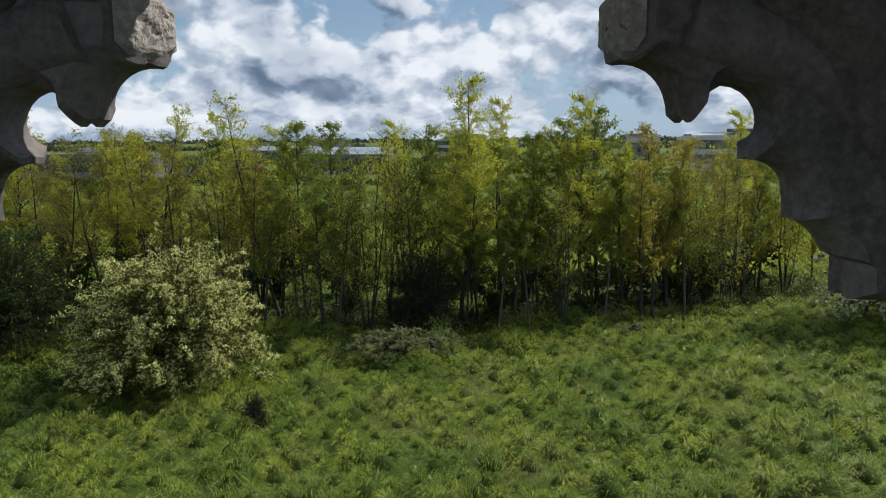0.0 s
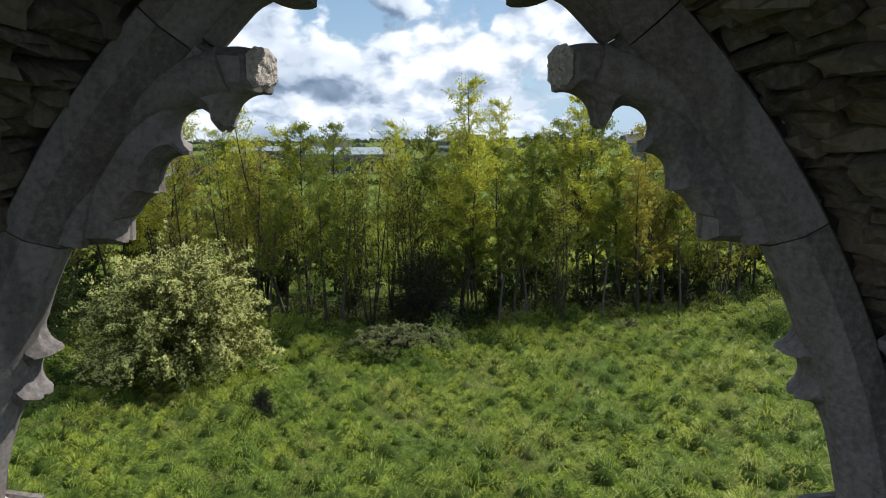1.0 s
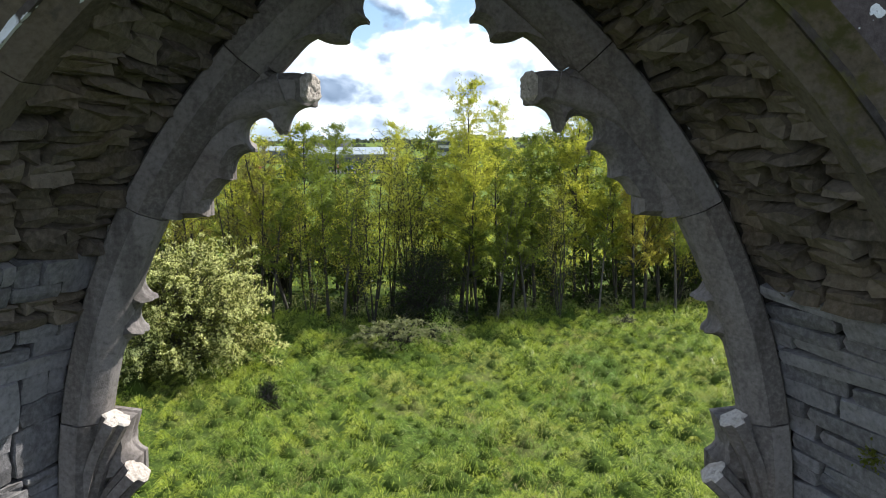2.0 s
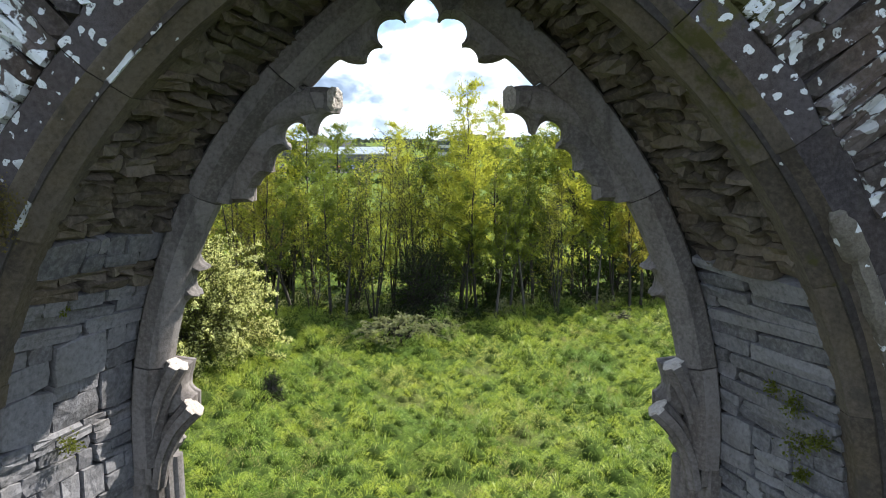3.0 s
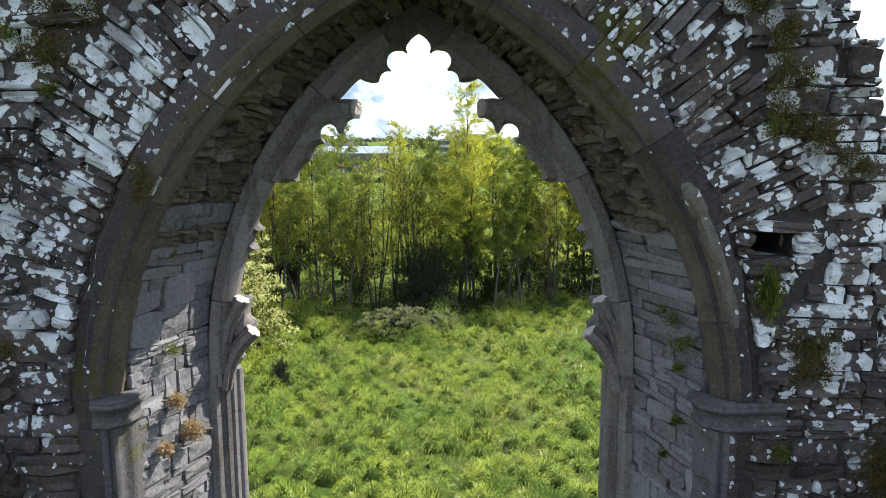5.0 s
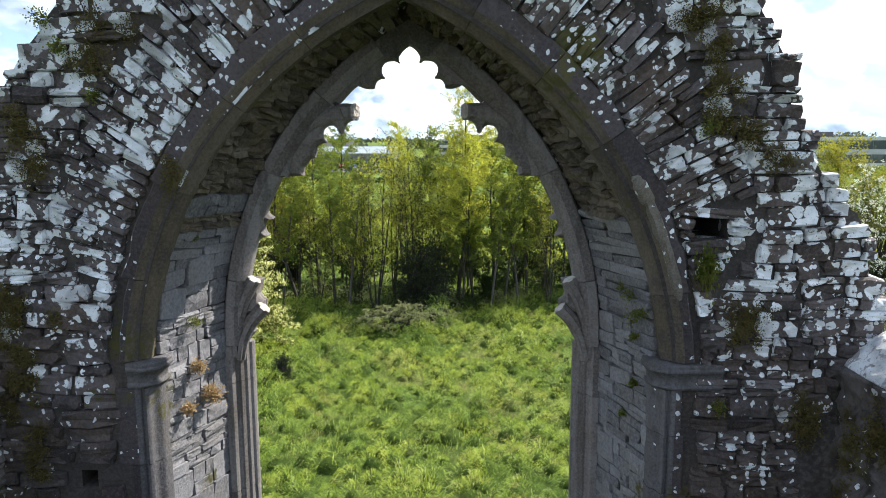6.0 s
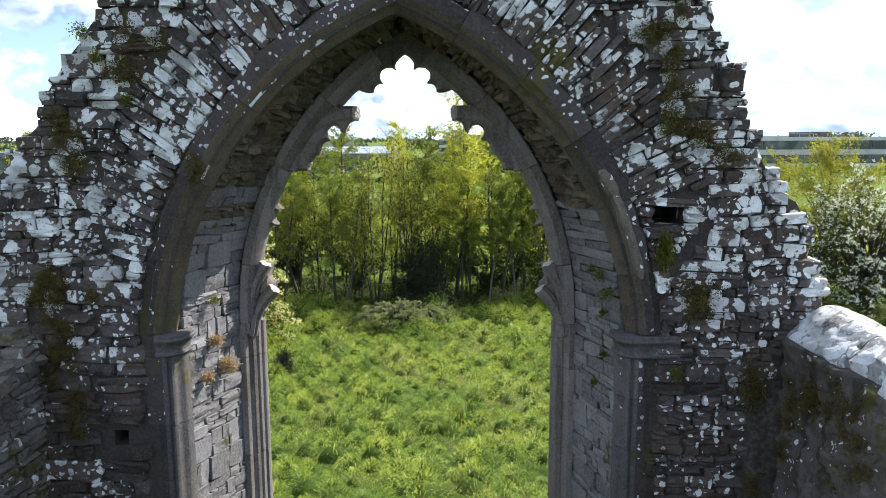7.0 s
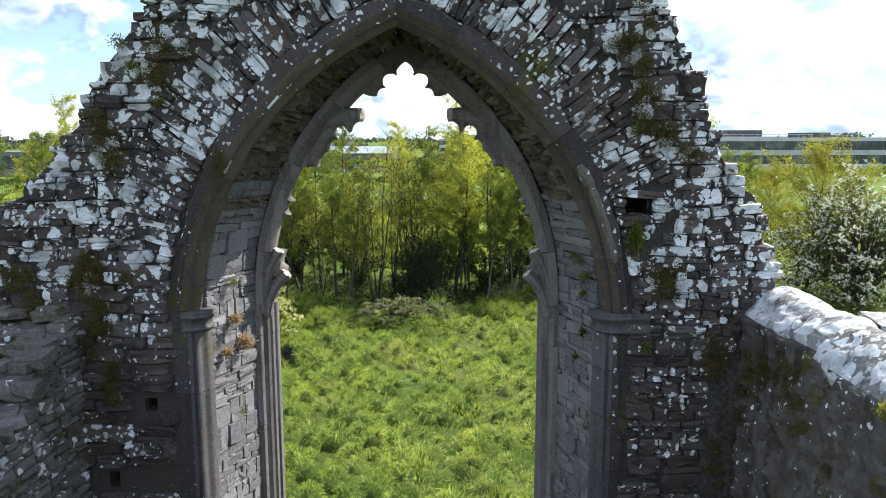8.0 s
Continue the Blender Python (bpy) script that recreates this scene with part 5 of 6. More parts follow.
def make_shrub(x, y, rx, ry, h, leaf_mat, label, seed, leaves=16000, leaf=0.07, flowers=0, arching=0.0, name="shrub", category="bush", stalks=190, bloom=None):
    """A dome of arching sprays: stems, sprays of leaves and flower heads."""
    r = random.Random(seed)
    g = np.random.default_rng(seed)
    ob = empty(name, label, category, at=(x, y, ground_z(x, y)))
    stems, pts, wts = [], [], []
    for i in range(stalks):
        a = r.uniform(0, 2 * math.pi)
        el = math.asin(r.uniform(-0.42, 1.0))
        bump = 1 + 0.28 * noise.noise((math.cos(a) * 1.7 + seed, math.sin(a) * 1.7, el * 2.2)) + r.uniform(-0.08, 0.08)
        target = Vector((math.cos(a) * math.cos(el) * rx * bump, math.sin(a) * math.cos(el) * ry * bump, h * 0.36 + math.sin(el) * h * 0.62 * bump))
        start = Vector((r.gauss(0, 0.15), r.gauss(0, 0.15), 0.05))
        line = []
        for k in range(7):
            q = k / 6
            p = start.lerp(target, q) + Vector((0, 0, (h * 0.16) * math.sin(math.pi * q))) + Vector((r.gauss(0, 0.05), r.gauss(0, 0.05), r.gauss(0, 0.05)))
            line.append((p, 0.035 * (1 - q) + 0.006))
        stems.append(line)
        end = line[-1][0]
        out = (end - Vector((0, 0, h * 0.35))).normalized()
        for j in range(7):
            b = Vector((out.x, out.y, out.z * (0.55 if arching >= 1 else 1.0))) + Vector((r.gauss(0, 0.5), r.gauss(0, 0.5), r.gauss(0, 0.30)))
            base = line[r.choice((3, 4, 5, 6))][0]
            spray = grow(r, base, b, r.uniform(0.35, 1.1) * h * 0.22, 0.008, 4, 0.10, -0.07 * arching, 0.4)
            stems.append(spray[::2])
            for p, _ in spray[1:]:
                pts.append(tuple(p)), wts.append(1.0)
    v, f = tubes(stems, 4)
    link("branchwork", v, f, M_BARK, ob)
    pts = np.array(pts)
    pts[:, 2] = np.maximum(pts[:, 2], 0.1)
    c = pts[g.integers(len(pts), size=leaves)] + g.normal(size=(leaves, 3)) * min(0.10, h * 0.03) * np.array([1, 1, 0.5])
    v, q = quads(c, 0, leaf, 0.75, 0.0, seed)
    link_np("foliage", v, q, leaf_mat, ob)
    if flowers:
        # flowers sit on the outer and upper side of the sprays
        d = np.linalg.norm((pts - np.array([0, 0, h * 0.3])) / np.array([rx, ry, h * 0.65]), axis=1)
        w = np.clip(d - 0.55, 0.0, 1) ** 1.6 + 1e-6
        head = pts[g.choice(len(pts), flowers // 7, p=w / w.sum())] + g.normal(size=(flowers // 7, 3)) * 0.05 + np.array([0, 0, 0.04])
        c = np.repeat(head, 7, 0) + g.normal(size=(len(head) * 7, 3)) * 0.035
        v, q = quads(c, 0, 0.0098 * h, 0.9, 0.0, seed + 1)
        link_np("blossom", v, q, bloom or M_BLOSSOM, ob)
    return ob


def scatter_leaves(name, label, category, mat, spots, leaf, seed):
    """Ground cover: (x, y, radius, height, count) clumps in one mesh of leaves."""
    g = np.random.default_rng(seed)
    cs = []
    for x, y, rad, h, n in spots:
        q = g.normal(size=(n, 3)) * np.array([rad * 0.45, rad * 0.45, 0])
        top = h * np.exp(-(q[:, 0] ** 2 + q[:, 1] ** 2) / (rad * rad * 0.7))
        q[:, 2] = top * g.uniform(0.05, 1.05, n) ** 0.6 + 0.04
        q += np.array([x, y, ground_z(x, y)])
        cs.append(q)
    v, f = quads(np.concatenate(cs), 0, leaf, 0.8, 0.0, seed)
    return tagged(link_np(name, v, f, mat), label, category, kind="stuff")


def make_grass():
    g = np.random.default_rng(3)

    def tussocks(name, label, mat, n, xr, yr, blades, length, width, spread, keep=None, seed=0, step=0.0, dome=0.10):
        g = np.random.default_rng(seed)
        if step:
            # tussocks keep their distance, with bare alleys between them
            nx, ny = int((xr[1] - xr[0]) / step), int((yr[1] - yr[0]) / step)
            gx, gy = np.meshgrid(np.arange(nx), np.arange(ny))
            cx = xr[0] + (gx + 0.5 * (gy % 2) + g.uniform(-0.33, 0.33, gx.shape)).ravel() * step
            cy = yr[0] + (gy + g.uniform(-0.33, 0.33, gx.shape)).ravel() * step
            n = len(cx)
        else:
            cx, cy = g.uniform(*xr, n), g.uniform(*yr, n)
        size = g.uniform(0.40, 1.25, n) * np.where(g.uniform(size=n) < 0.12, 1.4, 1.0) * (0.95 + 0.5 * np.array([noise.noise((a * 0.5, b * 0.5, 5.0)) for a, b in zip(cx, cy)]))
        if keep is not None:
            ok = np.array([keep(a, b) for a, b in zip(cx, cy)])
            cx, cy, size = cx[ok], cy[ok], size[ok]
        cz = np.array([ground_z(a, b) for a, b in zip(cx, cy)])
        n = len(cx)
        lean = g.normal(size=(n, 2)) * 0.30 + np.array([-0.15, -0.1])
        N = n * blades
        sz = np.repeat(size, blades)
        base = np.stack([np.repeat(cx, blades), np.repeat(cy, blades), np.repeat(cz, blades) - 0.02], 1)
        az, rad = g.uniform(0, 2 * np.pi, N), g.uniform(0, 1, N) ** 0.68
        out = np.stack([np.cos(az), np.sin(az)], 1)
        base[:, :2] += out * (rad * spread * 0.42 * sz)[:, None]
        base[:, 2] += dome * sz * (1 - rad * rad)
        ln = length * np.maximum(sz, 0.5) * g.uniform(0.55, 1.15, N)
        bend = 0.6 * np.repeat(lean, blades, 0) + out * (0.35 + 0.75 * rad)[:, None] + g.normal(size=(N, 2)) * 0.10
        midp, tip = base.copy(), base.copy()
        midp[:, :2] += bend * (ln * 0.40)[:, None]
        midp[:, 2] += ln * (0.50 - (0.30 * rad if dome > 0.2 else 0.0))
        tip[:, :2] += bend * (ln * 0.80)[:, None]
        tip[:, 2] += ln * np.clip(0.80 - 0.75 * np.linalg.norm(bend, axis=1), -0.30, 1)
        a2 = g.uniform(0, np.pi, N)
        wv = np.stack([np.cos(a2), np.sin(a2), np.zeros(N)], 1) * (width * g.uniform(0.7, 1.3, N))[:, None]
        v = np.stack([base, midp + wv, tip, midp - wv], 1).reshape(-1, 3)
        f = np.arange(N * 4).reshape(-1, 4)
        if dome > 0.2:
            # the matted heart of each tussock
            ang = np.arange(9) * 2 * np.pi / 9
            for k, (rr, hh) in enumerate(((1.0, -0.08), (0.85, 0.40), (0.50, 0.82), (0.01, 0.98))):
                jit = g.uniform(0.82, 1.15, (n, 9))
                ring = np.stack([cx[:, None] + np.cos(ang) * rr * spread * 0.30 * size[:, None] * jit, cy[:, None] + np.sin(ang) * rr * spread * 0.30 * size[:, None] * jit,
                                 (cz + hh * 0.50 * dome * size)[:, None] + g.normal(size=(n, 9)) * 0.015], 2)
                rings = ring[:, None] if k == 0 else np.concatenate([rings, ring[:, None]], 1)
            o = (np.arange(n) * 36)[:, None, None] + (np.arange(3) * 9)[None, :, None] + np.arange(9)[None, None, :]
            nxt = (np.arange(n) * 36)[:, None, None] + (np.arange(3) * 9)[None, :, None] + ((np.arange(9) + 1) % 9)[None, None, :]
            tagged(link_np("thatch", rings.reshape(-1, 3), np.stack([o, nxt, nxt + 9, o + 9], 3).reshape(-1, 4), M_GROUND, smooth=True),
                   "matted brown-green hearts of the grass tussocks", "grass", kind="stuff")
        tagged(link_np(name, v, f, mat), label, "grass", kind="stuff")

    in_view = lambda a, b: abs(a - 0.02 * b) < 0.66 * (b + 5.5) + 1.0
    tussocks("grass", "rough tussocky meadow grass, bright green in sun", M_GRASS, 0, (-20, 24), (8.5, 36), 170, 0.34, 0.0064, 0.95, lambda a, b: in_view(a, b) and b < 29.5 + max(0.0, a * 0.28), 3, 0.72, 0.44)
    tussocks("short_grass", "short grass between the tussocks", M_GRASS, 5200, (-20, 24), (8.5, 30), 12, 0.20, 0.006, 1.0, in_view, 8)
    tussocks("far_grass", "long grass under and behind the trees", M_GRASS, 3000, (-34, 36), (29, 56), 18, 0.50, 0.014, 0.9, lambda a, b: in_view(a, b) and b > 29 + max(0.0, a * 0.28), 4)
    tussocks("dry_grass", "straw-coloured patches of dead grass", M_GRASS_DRY, 900, (-16, 20), (9, 30), 26, 0.40, 0.006, 0.45,
             lambda a, b: in_view(a, b) and (noise.noise((a * 0.35, b * 0.35, 20.0)) > 0.18 or (a - 2.7) ** 2 / 3.0 + (b - 16.9) ** 2 < 1.1), 5)


make_trees()
make_shrub(-9.35, 22.6, 2.35, 2.2, 4.3, M_THORN, "large rounded hawthorn bush covered in white blossom", 61, 46000, 0.080, 60000, 1.0, "hawthorn_bush")
make_shrub(19.6, 29.5, 3.0, 2.8, 5.5, M_THORNDARK, "hawthorn bush in white flower, shade put into its dark leaves", 62, 14000, 0.12, 38000, 1.0, "hawthorn_bush", bloom=M_MAY)
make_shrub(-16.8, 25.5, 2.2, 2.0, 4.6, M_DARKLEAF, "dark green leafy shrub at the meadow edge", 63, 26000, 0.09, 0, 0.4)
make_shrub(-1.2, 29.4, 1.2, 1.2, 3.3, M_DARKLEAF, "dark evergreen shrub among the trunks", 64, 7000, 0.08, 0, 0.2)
make_shrub(-2.0, 25.3, 1.8, 1.0, 1.05, M_BRAMBLE, "low bramble thicket with grey-green leaves", 65, 7500, 0.08, 90, 1.0, "bramble", stalks=60)
make_shrub(-0.6, 26.4, 0.9, 0.7, 0.75, M_BRAMBLE, "small bramble clump in the grass", 66, 2600, 0.07, 35, 1.0, "bramble", stalks=60)
make_shrub(-5.5, 19.1, 0.24, 0.24, 0.85, M_DARKLEAF, "small dark bush standing alone in the grass", 67, 1500, 0.05, 0, 0.3, stalks=60)
make_shrub(7.2, 28.3, 0.5, 0.4, 0.55, M_BRAMBLE, "small white-flowered weed clump", 68, 900, 0.06, 210, 0.6, "weed_clump", "weed", stalks=60)


def make_thicket():
    """Dark bushes between and behind the trunks."""
    r = random.Random(74)
    first = make_shrub(-5.0, 33.5, 1.5, 1.2, 3.4, M_DARKLEAF, "dark leafy bush that deepens the shade below the trees", 75, 3000, 0.14, 0, 0.2, stalks=22)
    # the last four are added as stand-ins for the dense shadow under the trees
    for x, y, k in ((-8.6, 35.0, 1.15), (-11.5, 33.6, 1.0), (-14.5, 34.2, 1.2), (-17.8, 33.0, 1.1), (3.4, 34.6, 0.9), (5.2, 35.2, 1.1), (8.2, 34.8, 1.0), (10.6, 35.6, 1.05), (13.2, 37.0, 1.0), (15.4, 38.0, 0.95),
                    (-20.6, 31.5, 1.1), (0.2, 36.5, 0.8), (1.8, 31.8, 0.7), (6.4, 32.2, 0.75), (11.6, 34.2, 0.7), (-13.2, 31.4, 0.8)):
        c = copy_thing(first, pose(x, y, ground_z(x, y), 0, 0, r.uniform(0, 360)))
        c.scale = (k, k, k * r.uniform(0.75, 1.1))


make_thicket()


def make_undergrowth():
    r = random.Random(71)
    spots, spots2 = [], []
    for i in range(170):
        x = r.uniform(-24, 19)
        y = 28.6 + max(0.0, x * 0.33) * (x > 0) + r.uniform(-0.3, 3.6)
        if x < -7:
            y += 1.0
        (spots if r.random() < 0.6 else spots2).append((x, y, r.uniform(0.4, 1.0), r.uniform(0.35, 1.1), 210))
    # dark leaves around the hawthorn stand in for its shadow on the grass
    for i in range(46):
        spots.append((r.uniform(-16.5, -8.2), r.uniform(21.6, 25.4), r.uniform(0.4, 0.9), r.uniform(0.25, 0.6), 210))
    scatter_leaves("undergrowth", "dark bramble and ivy undergrowth below the trees, with dark leaves as hawthorn shadow", "undergrowth", M_DARKLEAF, spots, 0.09, 72)
    scatter_leaves("undergrowth", "grey-green bramble sprays at the meadow edge", "undergrowth", M_BRAMBLE, spots2, 0.08, 73)


make_undergrowth()


# ------------------------------------------------------------ plants on the wall
def wall_plant(name, p, normal, size, mat, label, n, leaf, seed, hang=0.3):
    g = np.random.default_rng(seed)
    nrm = Vector(normal).normalized()
    c = g.normal(size=(n, 3)) * size * 0.42
    c += np.array(tuple(nrm)) * np.abs(g.normal(size=(n, 1))) * size * 0.45
    c[:, 2] -= hang * size * g.uniform(0, 1, n)
    v, f = quads(c, 0, leaf, 0.8, 0.2, seed)
    ob = empty(name, label, "plant", at=p)
    tagged(link_np("foliage", v, f, mat, ob), kind="stuff")
    return ob


wall_plant("wall_fern", (1.755, -0.03, 7.27), (0, -1, 0.2), 0.075, M_WEED, "bushy green fern rooted under a wall hole", 1100, 0.020, 81, 0.6).scale = (0.8, 0.8, 1.5)
wall_plant("wall_plant", (-1.39, 0.40, 6.52), (1, -0.3, 0), 0.05, M_RUST, "dried rust-coloured plant on the jamb stones", 420, 0.015, 82)
wall_plant("wall_plant", (-1.36, 0.52, 6.30), (1, -0.3, 0), 0.068, M_RUST, "rusty yellow tuft of dried flowers on the jamb", 800, 0.015, 83)
wall_plant("wall_plant", (-1.43, 0.30, 6.27), (1, -0.3, 0), 0.04, M_RUST, "small dried plant in a jamb joint", 260, 0.02, 84)
for i, (x, y, z, s) in enumerate([(1.40, 0.45, 7.05, 0.05), (1.42, 0.32, 7.02, 0.06), (1.46, 0.20, 6.93, 0.05), (1.44, 0.30, 6.88, 0.06), (1.38, 0.62, 7.24, 0.045), (1.44, 0.28, 6.76, 0.03),
                                  (1.42, 0.42, 6.20, 0.03), (1.45, 0.30, 6.45, 0.03), (-1.40, 0.40, 6.82, 0.05), (-1.36, 0.35, 7.38, 0.03)]):
    wall_plant("wall_plant", (x, y, z), (-1 if x > 0 else 1, -0.3, 0), s * 0.9, M_WEED, "little green plant growing from a joint", 240, 0.011, 90 + i)
for i, (x, z, s) in enumerate([(1.86, 6.42, 0.05), (-1.99, 8.66, 0.06), (-1.90, 8.50, 0.05), (-1.72, 8.24, 0.05), (1.72, 8.05, 0.06)]):
    wall_plant("wall_plant", (x, -0.03, z), (0, -1, 0.2), s, M_WEED, "small moss and weed tuft on the gable wall", 260, 0.013, 110 + i)

# moss under the coping of the side wall
for i, (y, z, w, h) in enumerate([(-0.45, 6.42, 0.22, 0.22), (-0.80, 6.38, 0.26, 0.24), (-1.05, 6.30, 0.20, 0.30), (-0.15, 6.10, 0.10, 0.50), (-0.72, 6.05, 0.12, 0.30), (-1.35, 5.95, 0.10, 0.30), (-1.30, 6.45, 0.16, 0.12)]):
    g = np.random.default_rng(240 + i)
    n = int(52000 * w * h) + 400
    spots = g.normal(size=(16, 2)) * np.array([w * 0.40, h * 0.40])
    pick = g.integers(16, size=n)
    c = np.zeros((n, 3))
    c[:, 1:] = spots[pick] + g.normal(size=(n, 2)) * 0.030
    c[:, 2] = np.minimum(c[:, 2], 6.62 - z)
    c[:, 0] = g.normal(size=n) * 0.02 + 0.02
    v, f = quads(c, 0, 0.0105, 0.9, 0.1, 240 + i)
    moss = empty("moss_cushion", "dark green moss below the coping of the side wall", "moss", at=(2.56, y, z))
    tagged(link_np("foliage", v, f, M_MOSS, moss), kind="stuff")
wall_plant("wall_plant", (2.57, -1.93, 6.62), (-0.5, 0, 1), 0.05, M_GOLD, "bright yellow-green moss tuft on the coping edge", 900, 0.011, 131, 0.0)

# moss cushions hanging on the gable
for i, (x, z, w, h) in enumerate([(-2.34, 6.98, 0.26, 0.36), (-2.30, 6.52, 0.12, 0.44), (-2.24, 6.05, 0.08, 0.30), (-1.62, 8.62, 0.20, 0.10), (-1.75, 8.42, 0.14, 0.12), (-2.16, 7.98, 0.13, 0.22), (-2.08, 7.82, 0.09, 0.14),
                                  (1.74, 8.55, 0.10, 0.42), (1.80, 8.18, 0.14, 0.22), (1.95, 8.02, 0.16, 0.08), (2.02, 6.86, 0.14, 0.10), (1.62, 8.62, 0.14, 0.14), (2.12, 7.86, 0.12, 0.10), (1.98, 6.98, 0.18, 0.08), (2.36, 6.30, 0.10, 0.35),
                                  (-2.86, 6.95, 0.18, 0.14), (-2.80, 6.60, 0.20, 0.26), (-1.30, 7.78, 0.08, 0.14), (2.44, 5.60, 0.08, 0.5)]):
    g = np.random.default_rng(200 + i)
    n = int(70000 * w * h) + 400
    spots = g.normal(size=(14, 2)) * np.array([w * 0.36, h * 0.36])
    pick = g.integers(14, size=n)
    c = np.zeros((n, 3))
    c[:, [0, 2]] = spots[pick] + g.normal(size=(n, 2)) * 0.028
    c[:, 1] = g.normal(size=n) * 0.012 - 0.028 - 0.012 * np.exp(-np.sum((c[:, [0, 2]] - spots[pick]) ** 2, 1) / 0.0008)
    v, f = quads(c, 0, 0.0095, 0.9, 0.1, 200 + i)
    moss = empty("moss_cushion", "brown-green moss cushion on lichened wall stones", "moss", at=(x, -0.01, z))
    tagged(link_np("foliage", v, f, M_MOSS, moss), kind="stuff")


# ------------------------------------------------------------ distance: buildings, hedges, parked cars
def make_shed(x0, x1, y0, y1, h, ridge):
    ob = empty("warehouse", "long low warehouse with a pale ribbed metal roof", "building")
    box_part("wall", (x0, x1, y0, y1, -0.2, h), M_GREYWALL, ob)
    ym = (y0 + y1) / 2
    v = [(x0 - 0.5, y0 - 0.6, h), (x1 + 0.5, y0 - 0.6, h), (x1 + 0.5, ym, ridge), (x0 - 0.5, ym, ridge), (x1 + 0.5, y1 + 0.6, h), (x0 - 0.5, y1 + 0.6, h)]
    v += [(a, b, c - 0.25) for a, b, c in v]
    f = [(0, 1, 2, 3), (3, 2, 4, 5), (6, 9, 8, 7), (9, 11, 10, 8), (0, 6, 7, 1), (5, 4, 10, 11), (0, 3, 9, 6), (3, 5, 11, 9), (1, 7, 8, 2), (2, 8, 10, 4)]
    link("roof", v, f, M_ROOF, ob)
    n = int((x1 - x0) / 3)
    for i in range(n):
        a = x0 + (i + 0.15) * (x1 - x0) / n
        box_part("bay_door", (a, a + 2.2, y0 - 0.06, y0 + 0.05, 0.0, h * 0.72), M_GLASS if i % 2 else M_DARKROOF, ob)
        k = x0 + i * (x1 - x0) / n
        link("roof_seam", *box_geo(k, k + 0.12, y0 - 0.6, ym, 0, 0.12), M_WHITE, ob).matrix_basis = Matrix(((1, 0, 0, 0), (0, 1, 0, 0), (0, (ridge - h) / (ym - y0 + 0.6), 1, h - (ridge - h) / (ym - y0 + 0.6) * (y0 - 0.6)), (0, 0, 0, 1)))
    return ob


def make_office(x0, x1, y0, y1, floors, storey, label, base=0.0, plant_room=None, skin=None):
    """Bands of white spandrels and dark ribbon glazing."""
    ob = empty("office_building", label, "building")
    box_part("core", (x0 + 0.3, x1 - 0.3, y0 + 0.3, y1, -0.2, base + floors * storey), M_GREYWALL, ob)
    for k in range(floors + 1):
        z = base + k * storey
        box_part("spandrel", (x0, x1, y0, y1 + 0.2, z - 0.45 if k else -0.2, z + (0.75 if k < floors else 0.4)), skin or M_WHITE, ob)
        if k < floors:
            n = max(4, int((x1 - x0) / 3.2))
            for i in range(n):
                a = x0 + (x1 - x0) * i / n
                box_part("window", (a + 0.15, a + (x1 - x0) / n - 0.15, y0 + 0.16, y0 + 0.34, z + 0.76, z + storey - 0.46), M_GLASS, ob)
    if plant_room:
        a, b, h = plant_room
        top = base + floors * storey + 0.4
        box_part("plant_room", (a, b, y0 + 4, y1 - 2, top, top + h), M_DARKROOF, ob)
        box_part("roof_rail", (x0 + 2, a - 1, y0 + 0.6, y0 + 0.7, top + 0.7, top + 0.8), M_WHITE, ob)
        for i in range(9):
            q = x0 + 2 + (a - 3 - x0) * i / 8
            box_part("rail_post", (q, q + 0.07, y0 + 0.62, y0 + 0.69, top, top + 0.8), M_WHITE, ob)
    return ob


def make_house(x, y, w, d, h, ridge, wall_mat, label, turn=0.0):
    ob = empty("house", label, "house", group="distant houses")
    box_part("wall", (-w / 2, w / 2, -d / 2, d / 2, -0.2, h), wall_mat, ob)
    v, f = loft([[(-w / 2 - 0.3, -d / 2 - 0.4, h - 0.1), (-w / 2 - 0.3, 0, ridge), (-w / 2 - 0.3, d / 2 + 0.4, h - 0.1)], [(w / 2 + 0.3, -d / 2 - 0.4, h - 0.1), (w / 2 + 0.3, 0, ridge), (w / 2 + 0.3, d / 2 + 0.4, h - 0.1)]])
    roof = link("roof", v, f, M_DARKROOF, ob)
    for q in (-0.3, 0.3):
        link("chimney", *box_geo(w * q - 0.4, w * q + 0.4, -0.35, 0.35, ridge - 0.5, ridge + 0.9), M_BRICK, roof)
    for i in range(4):
        a = -w / 2 + w * (i + 0.25) / 4
        box_part("window", (a, a + w * 0.11, -d / 2 - 0.03, -d / 2 + 0.06, h * 0.45, h * 0.75), M_GLASS, ob)
    ob.matrix_basis = pose(x, y, 0, 0, 0, turn)
    return ob


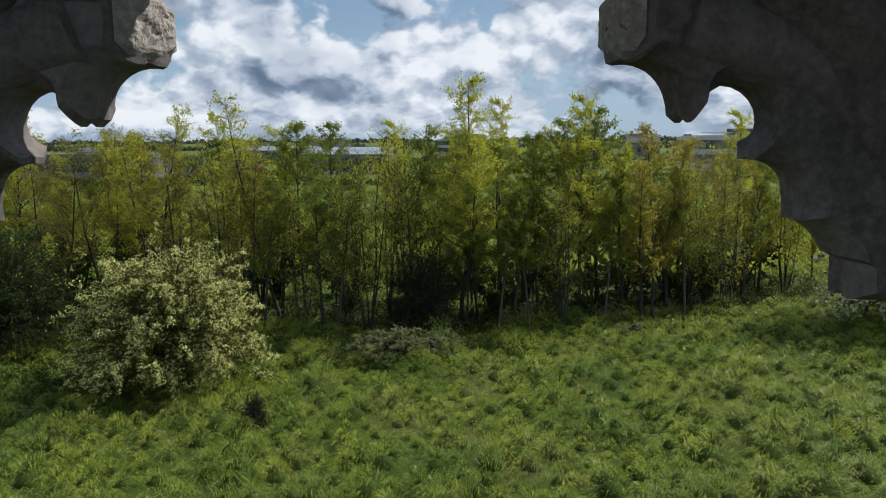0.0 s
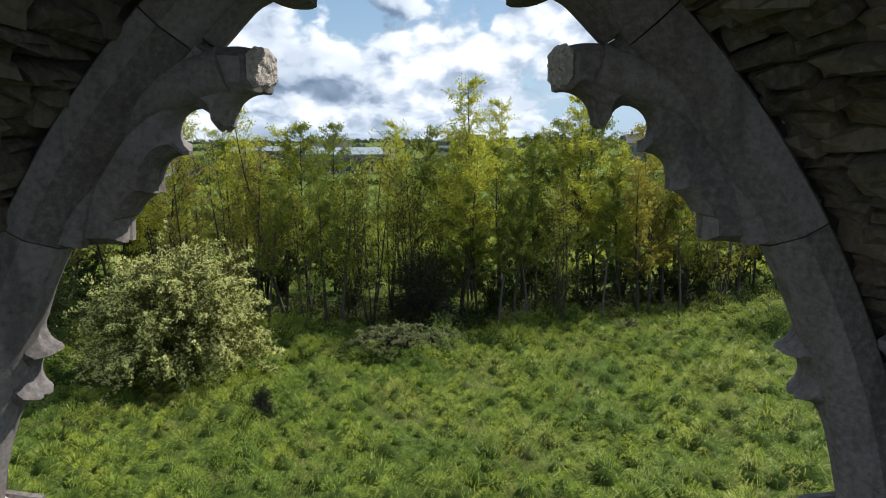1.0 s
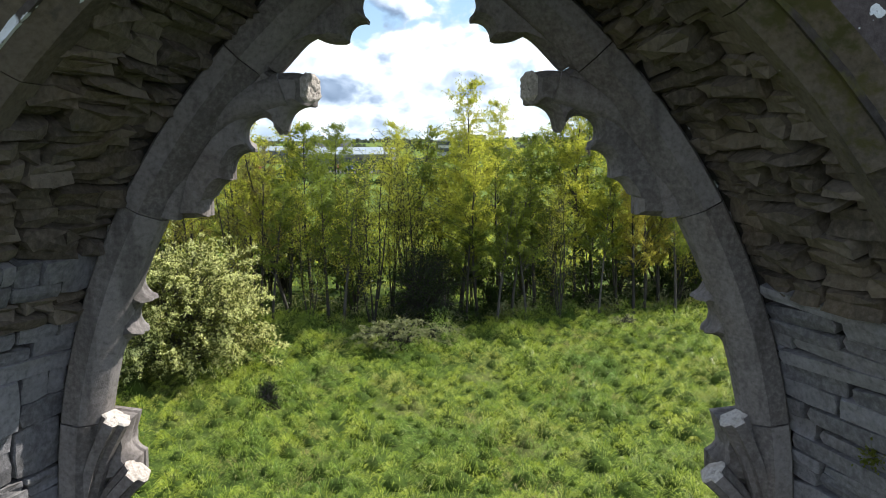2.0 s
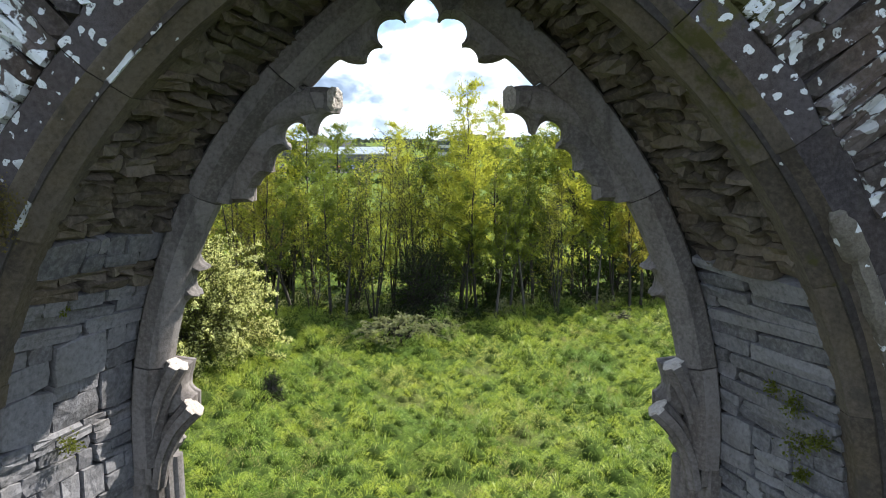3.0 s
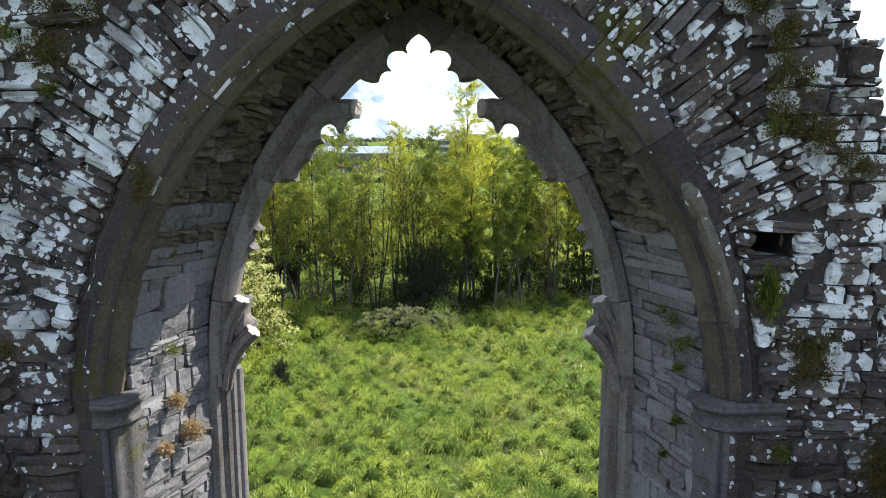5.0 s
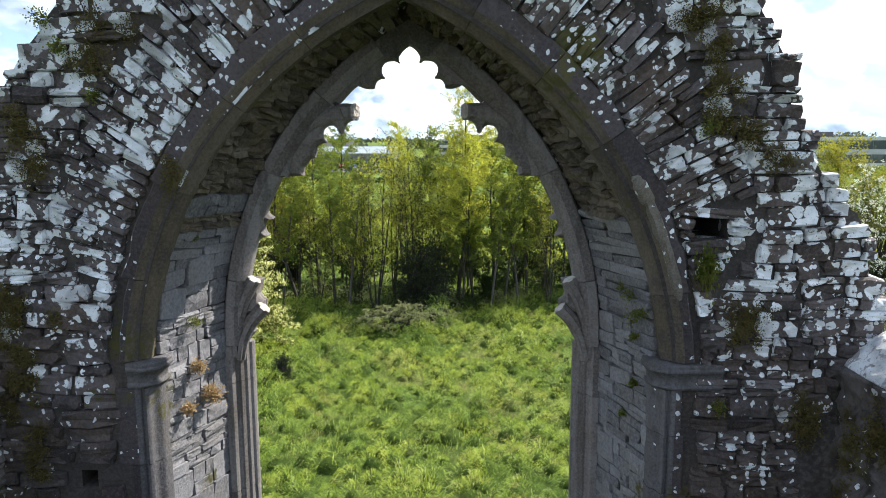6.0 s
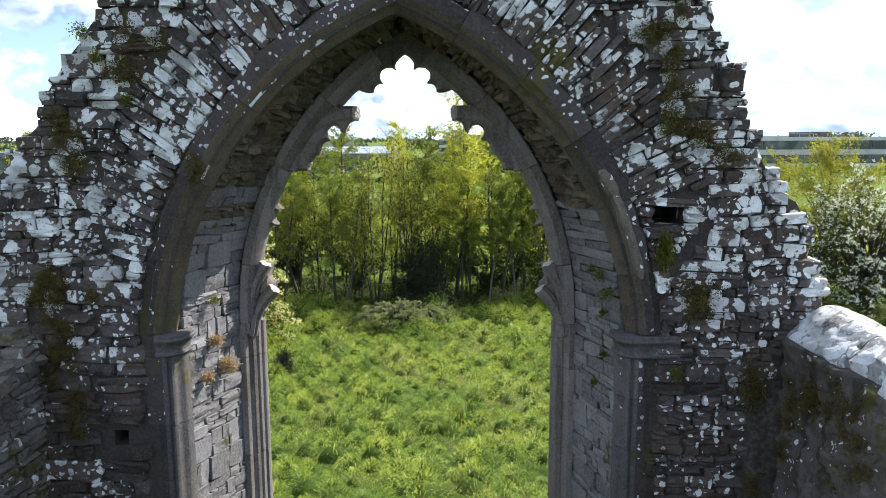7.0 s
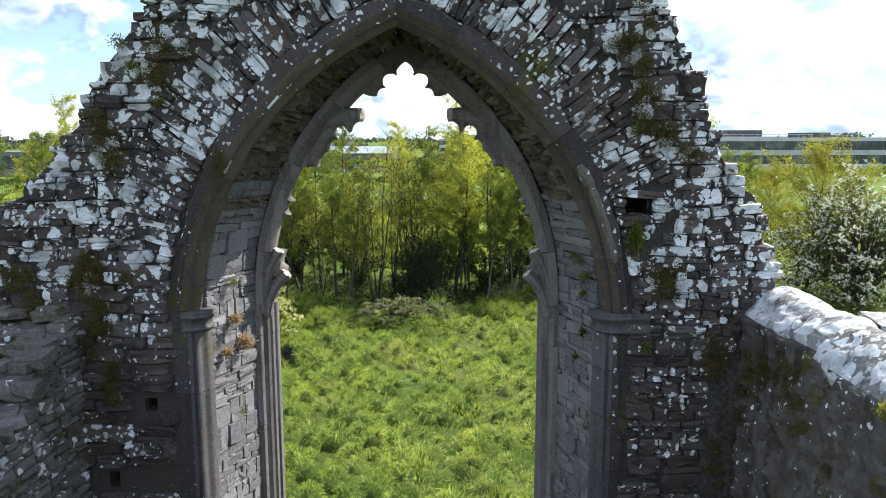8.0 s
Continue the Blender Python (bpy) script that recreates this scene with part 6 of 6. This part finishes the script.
def make_car():
    ob = empty("car", "small parked saloon car on the asphalt", "car", group="parked cars")
    prof = [(-2.1, 0.35), (-2.15, 0.75), (-1.9, 0.9), (-1.2, 0.95), (-0.7, 1.42), (0.7, 1.45), (1.35, 0.98), (2.0, 0.85), (2.15, 0.6), (2.1, 0.35)]
    v, f = loft([[(x, y, z) for x, z in prof] for y in (-0.85, 0.85)])
    body = link("body", v, f, M_PAINT[0], ob)
    box_part("window", (-0.75, 0.85, -0.87, 0.87, 1.0, 1.36), M_GLASS, body)
    for x in (-1.3, 1.3):
        for y in (-0.8, 0.8):
            bm = bmesh.new()
            bmesh.ops.create_cone(bm, cap_ends=True, segments=16, radius1=0.33, radius2=0.33, depth=0.22, matrix=pose(x, y, 0.33, 90, 0, 0))
            me = bpy.data.meshes.new("wheel")
            bm.to_mesh(me), bm.free()
            me.materials.append(M_DARKROOF)
            new("wheel", me).parent = ob
    return ob


def make_distance():
    make_shed(-41, -17.5, 196, 222, 3.9, 5.6)
    make_shed(-78, -50, 250, 275, 4.2, 5.6)
    tower = empty("sign_tower", "white square tower with dark panels above a retail park", "tower")
    box_part("shaft", (-81.5, -76.5, 158, 162, -0.2, 6.4), M_WHITE, tower)
    for i in range(3):
        for z in (1.2, 3.6):
            box_part("panel", (-80.9 + i * 1.5, -79.9 + i * 1.5, 157.9, 158.1, z, z + 1.7), M_DARKROOF, tower)
    make_office(57, 150, 172, 190, 2, 3.3, "long two-storey white office building with ribbon windows", 0.9, (86, 91, 1.2))
    make_office(66, 96, 205, 215, 2, 3.6, "white banded office block behind the trees", 0.6, (78, 88, 1.8))
    make_office(-130, -62, 150, 162, 1, 4.0, "low brown-grey retail building beyond the trees", 0.8, None, M_GREYWALL)
    make_office(-8, 26, 330, 350, 2, 3.0, "far grey commercial building on the skyline", 1.0, (4, 14, 2.0))
    make_house(-52, 300, 18, 9, 4.4, 7.5, M_BRICK, "brown brick house far off")
    make_house(66, 262, 11, 8, 6.0, 9.0, M_GREYWALL, "grey house with two chimneys on the skyline")
    make_house(60, 330, 12, 8, 6.5, 9.2, M_BRICK, "brick house among far trees")
    road = link("road", *box_geo(-120, -12, 168, 192, -0.1, 0.06), M_TAR)
    tagged(road, "grey car park in front of the warehouse", "car park", kind="structure")
    car = make_car()
    r = random.Random(91)
    car.matrix_basis = pose(-38, 190, 0.06, 0, 0, 90)
    for i in range(26):
        c = copy_thing(car, pose(-112 + i * 3.6 + r.uniform(-0.4, 0.4), 186 if i % 2 else 176, 0.06, 0, 0, 90 + r.uniform(-4, 4)))
        for ch in c.children:
            if ch.name.startswith("body"):
                ch.data = ch.data.copy()
                ch.data.materials[0] = M_PAINT[r.randrange(4)]
    # hedges and far woods
    g = np.random.default_rng(5)

    def belt(name, label, mat, x0, x1, y, h, n, leaf, seed, gap=0.0):
        g = np.random.default_rng(seed)
        x = g.uniform(x0, x1, n)
        prof = np.array([0.42 + 0.60 * noise.noise((a * 0.045, y * 0.1, seed)) + 0.35 * noise.noise((a * 0.16, y, seed + 3)) for a in x])
        z = np.clip(prof, 0.12, 1.3) * h * g.uniform(0.02, 1, n) ** 0.7
        c = np.stack([x, y + g.normal(size=n) * h * 0.35, z], 1)
        v, f = quads(c, 0, leaf, 0.9, 0.0, seed)
        tagged(link_np(name, v, f, mat), label, "trees", kind="stuff")

    belt("hedge", "field hedge beyond the tree row", M_ALDER, -70, 60, 72, 2.2, 9000, 0.35, 21)
    belt("scrub", "sunlit willow scrub behind the tree row", M_BIRCH, -40, 36, 43, 5.6, 17000, 0.15, 31)
    belt("hedge", "scrubby hedge with young trees in the field", M_BIRCH, -60, 50, 58, 4.2, 9000, 0.22, 28)
    belt("far_trees", "row of trees beside the car park", M_DARKLEAF, -140, 30, 165, 4.6, 7000, 0.6, 29)
    belt("hedge", "clipped roadside hedge", M_DARKLEAF, -120, 60, 128, 2.6, 8000, 0.5, 22)
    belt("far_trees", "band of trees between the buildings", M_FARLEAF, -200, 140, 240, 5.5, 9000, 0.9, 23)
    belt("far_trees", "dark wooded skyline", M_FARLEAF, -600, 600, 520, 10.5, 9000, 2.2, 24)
    belt("far_trees", "distant woods on the horizon, tinted as if in haze", M_FARLEAF, -1500, 1500, 1300, 15, 8000, 5.0, 25)
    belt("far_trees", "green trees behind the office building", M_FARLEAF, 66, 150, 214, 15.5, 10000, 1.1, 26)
    belt("hedge", "shrubs in front of the office building", M_ALDER, 55, 140, 150, 4.2, 6000, 0.5, 27)


make_distance()
make_grass()

# ------------------------------------------------------------ wall stones
reveal_stones()
face_stones()
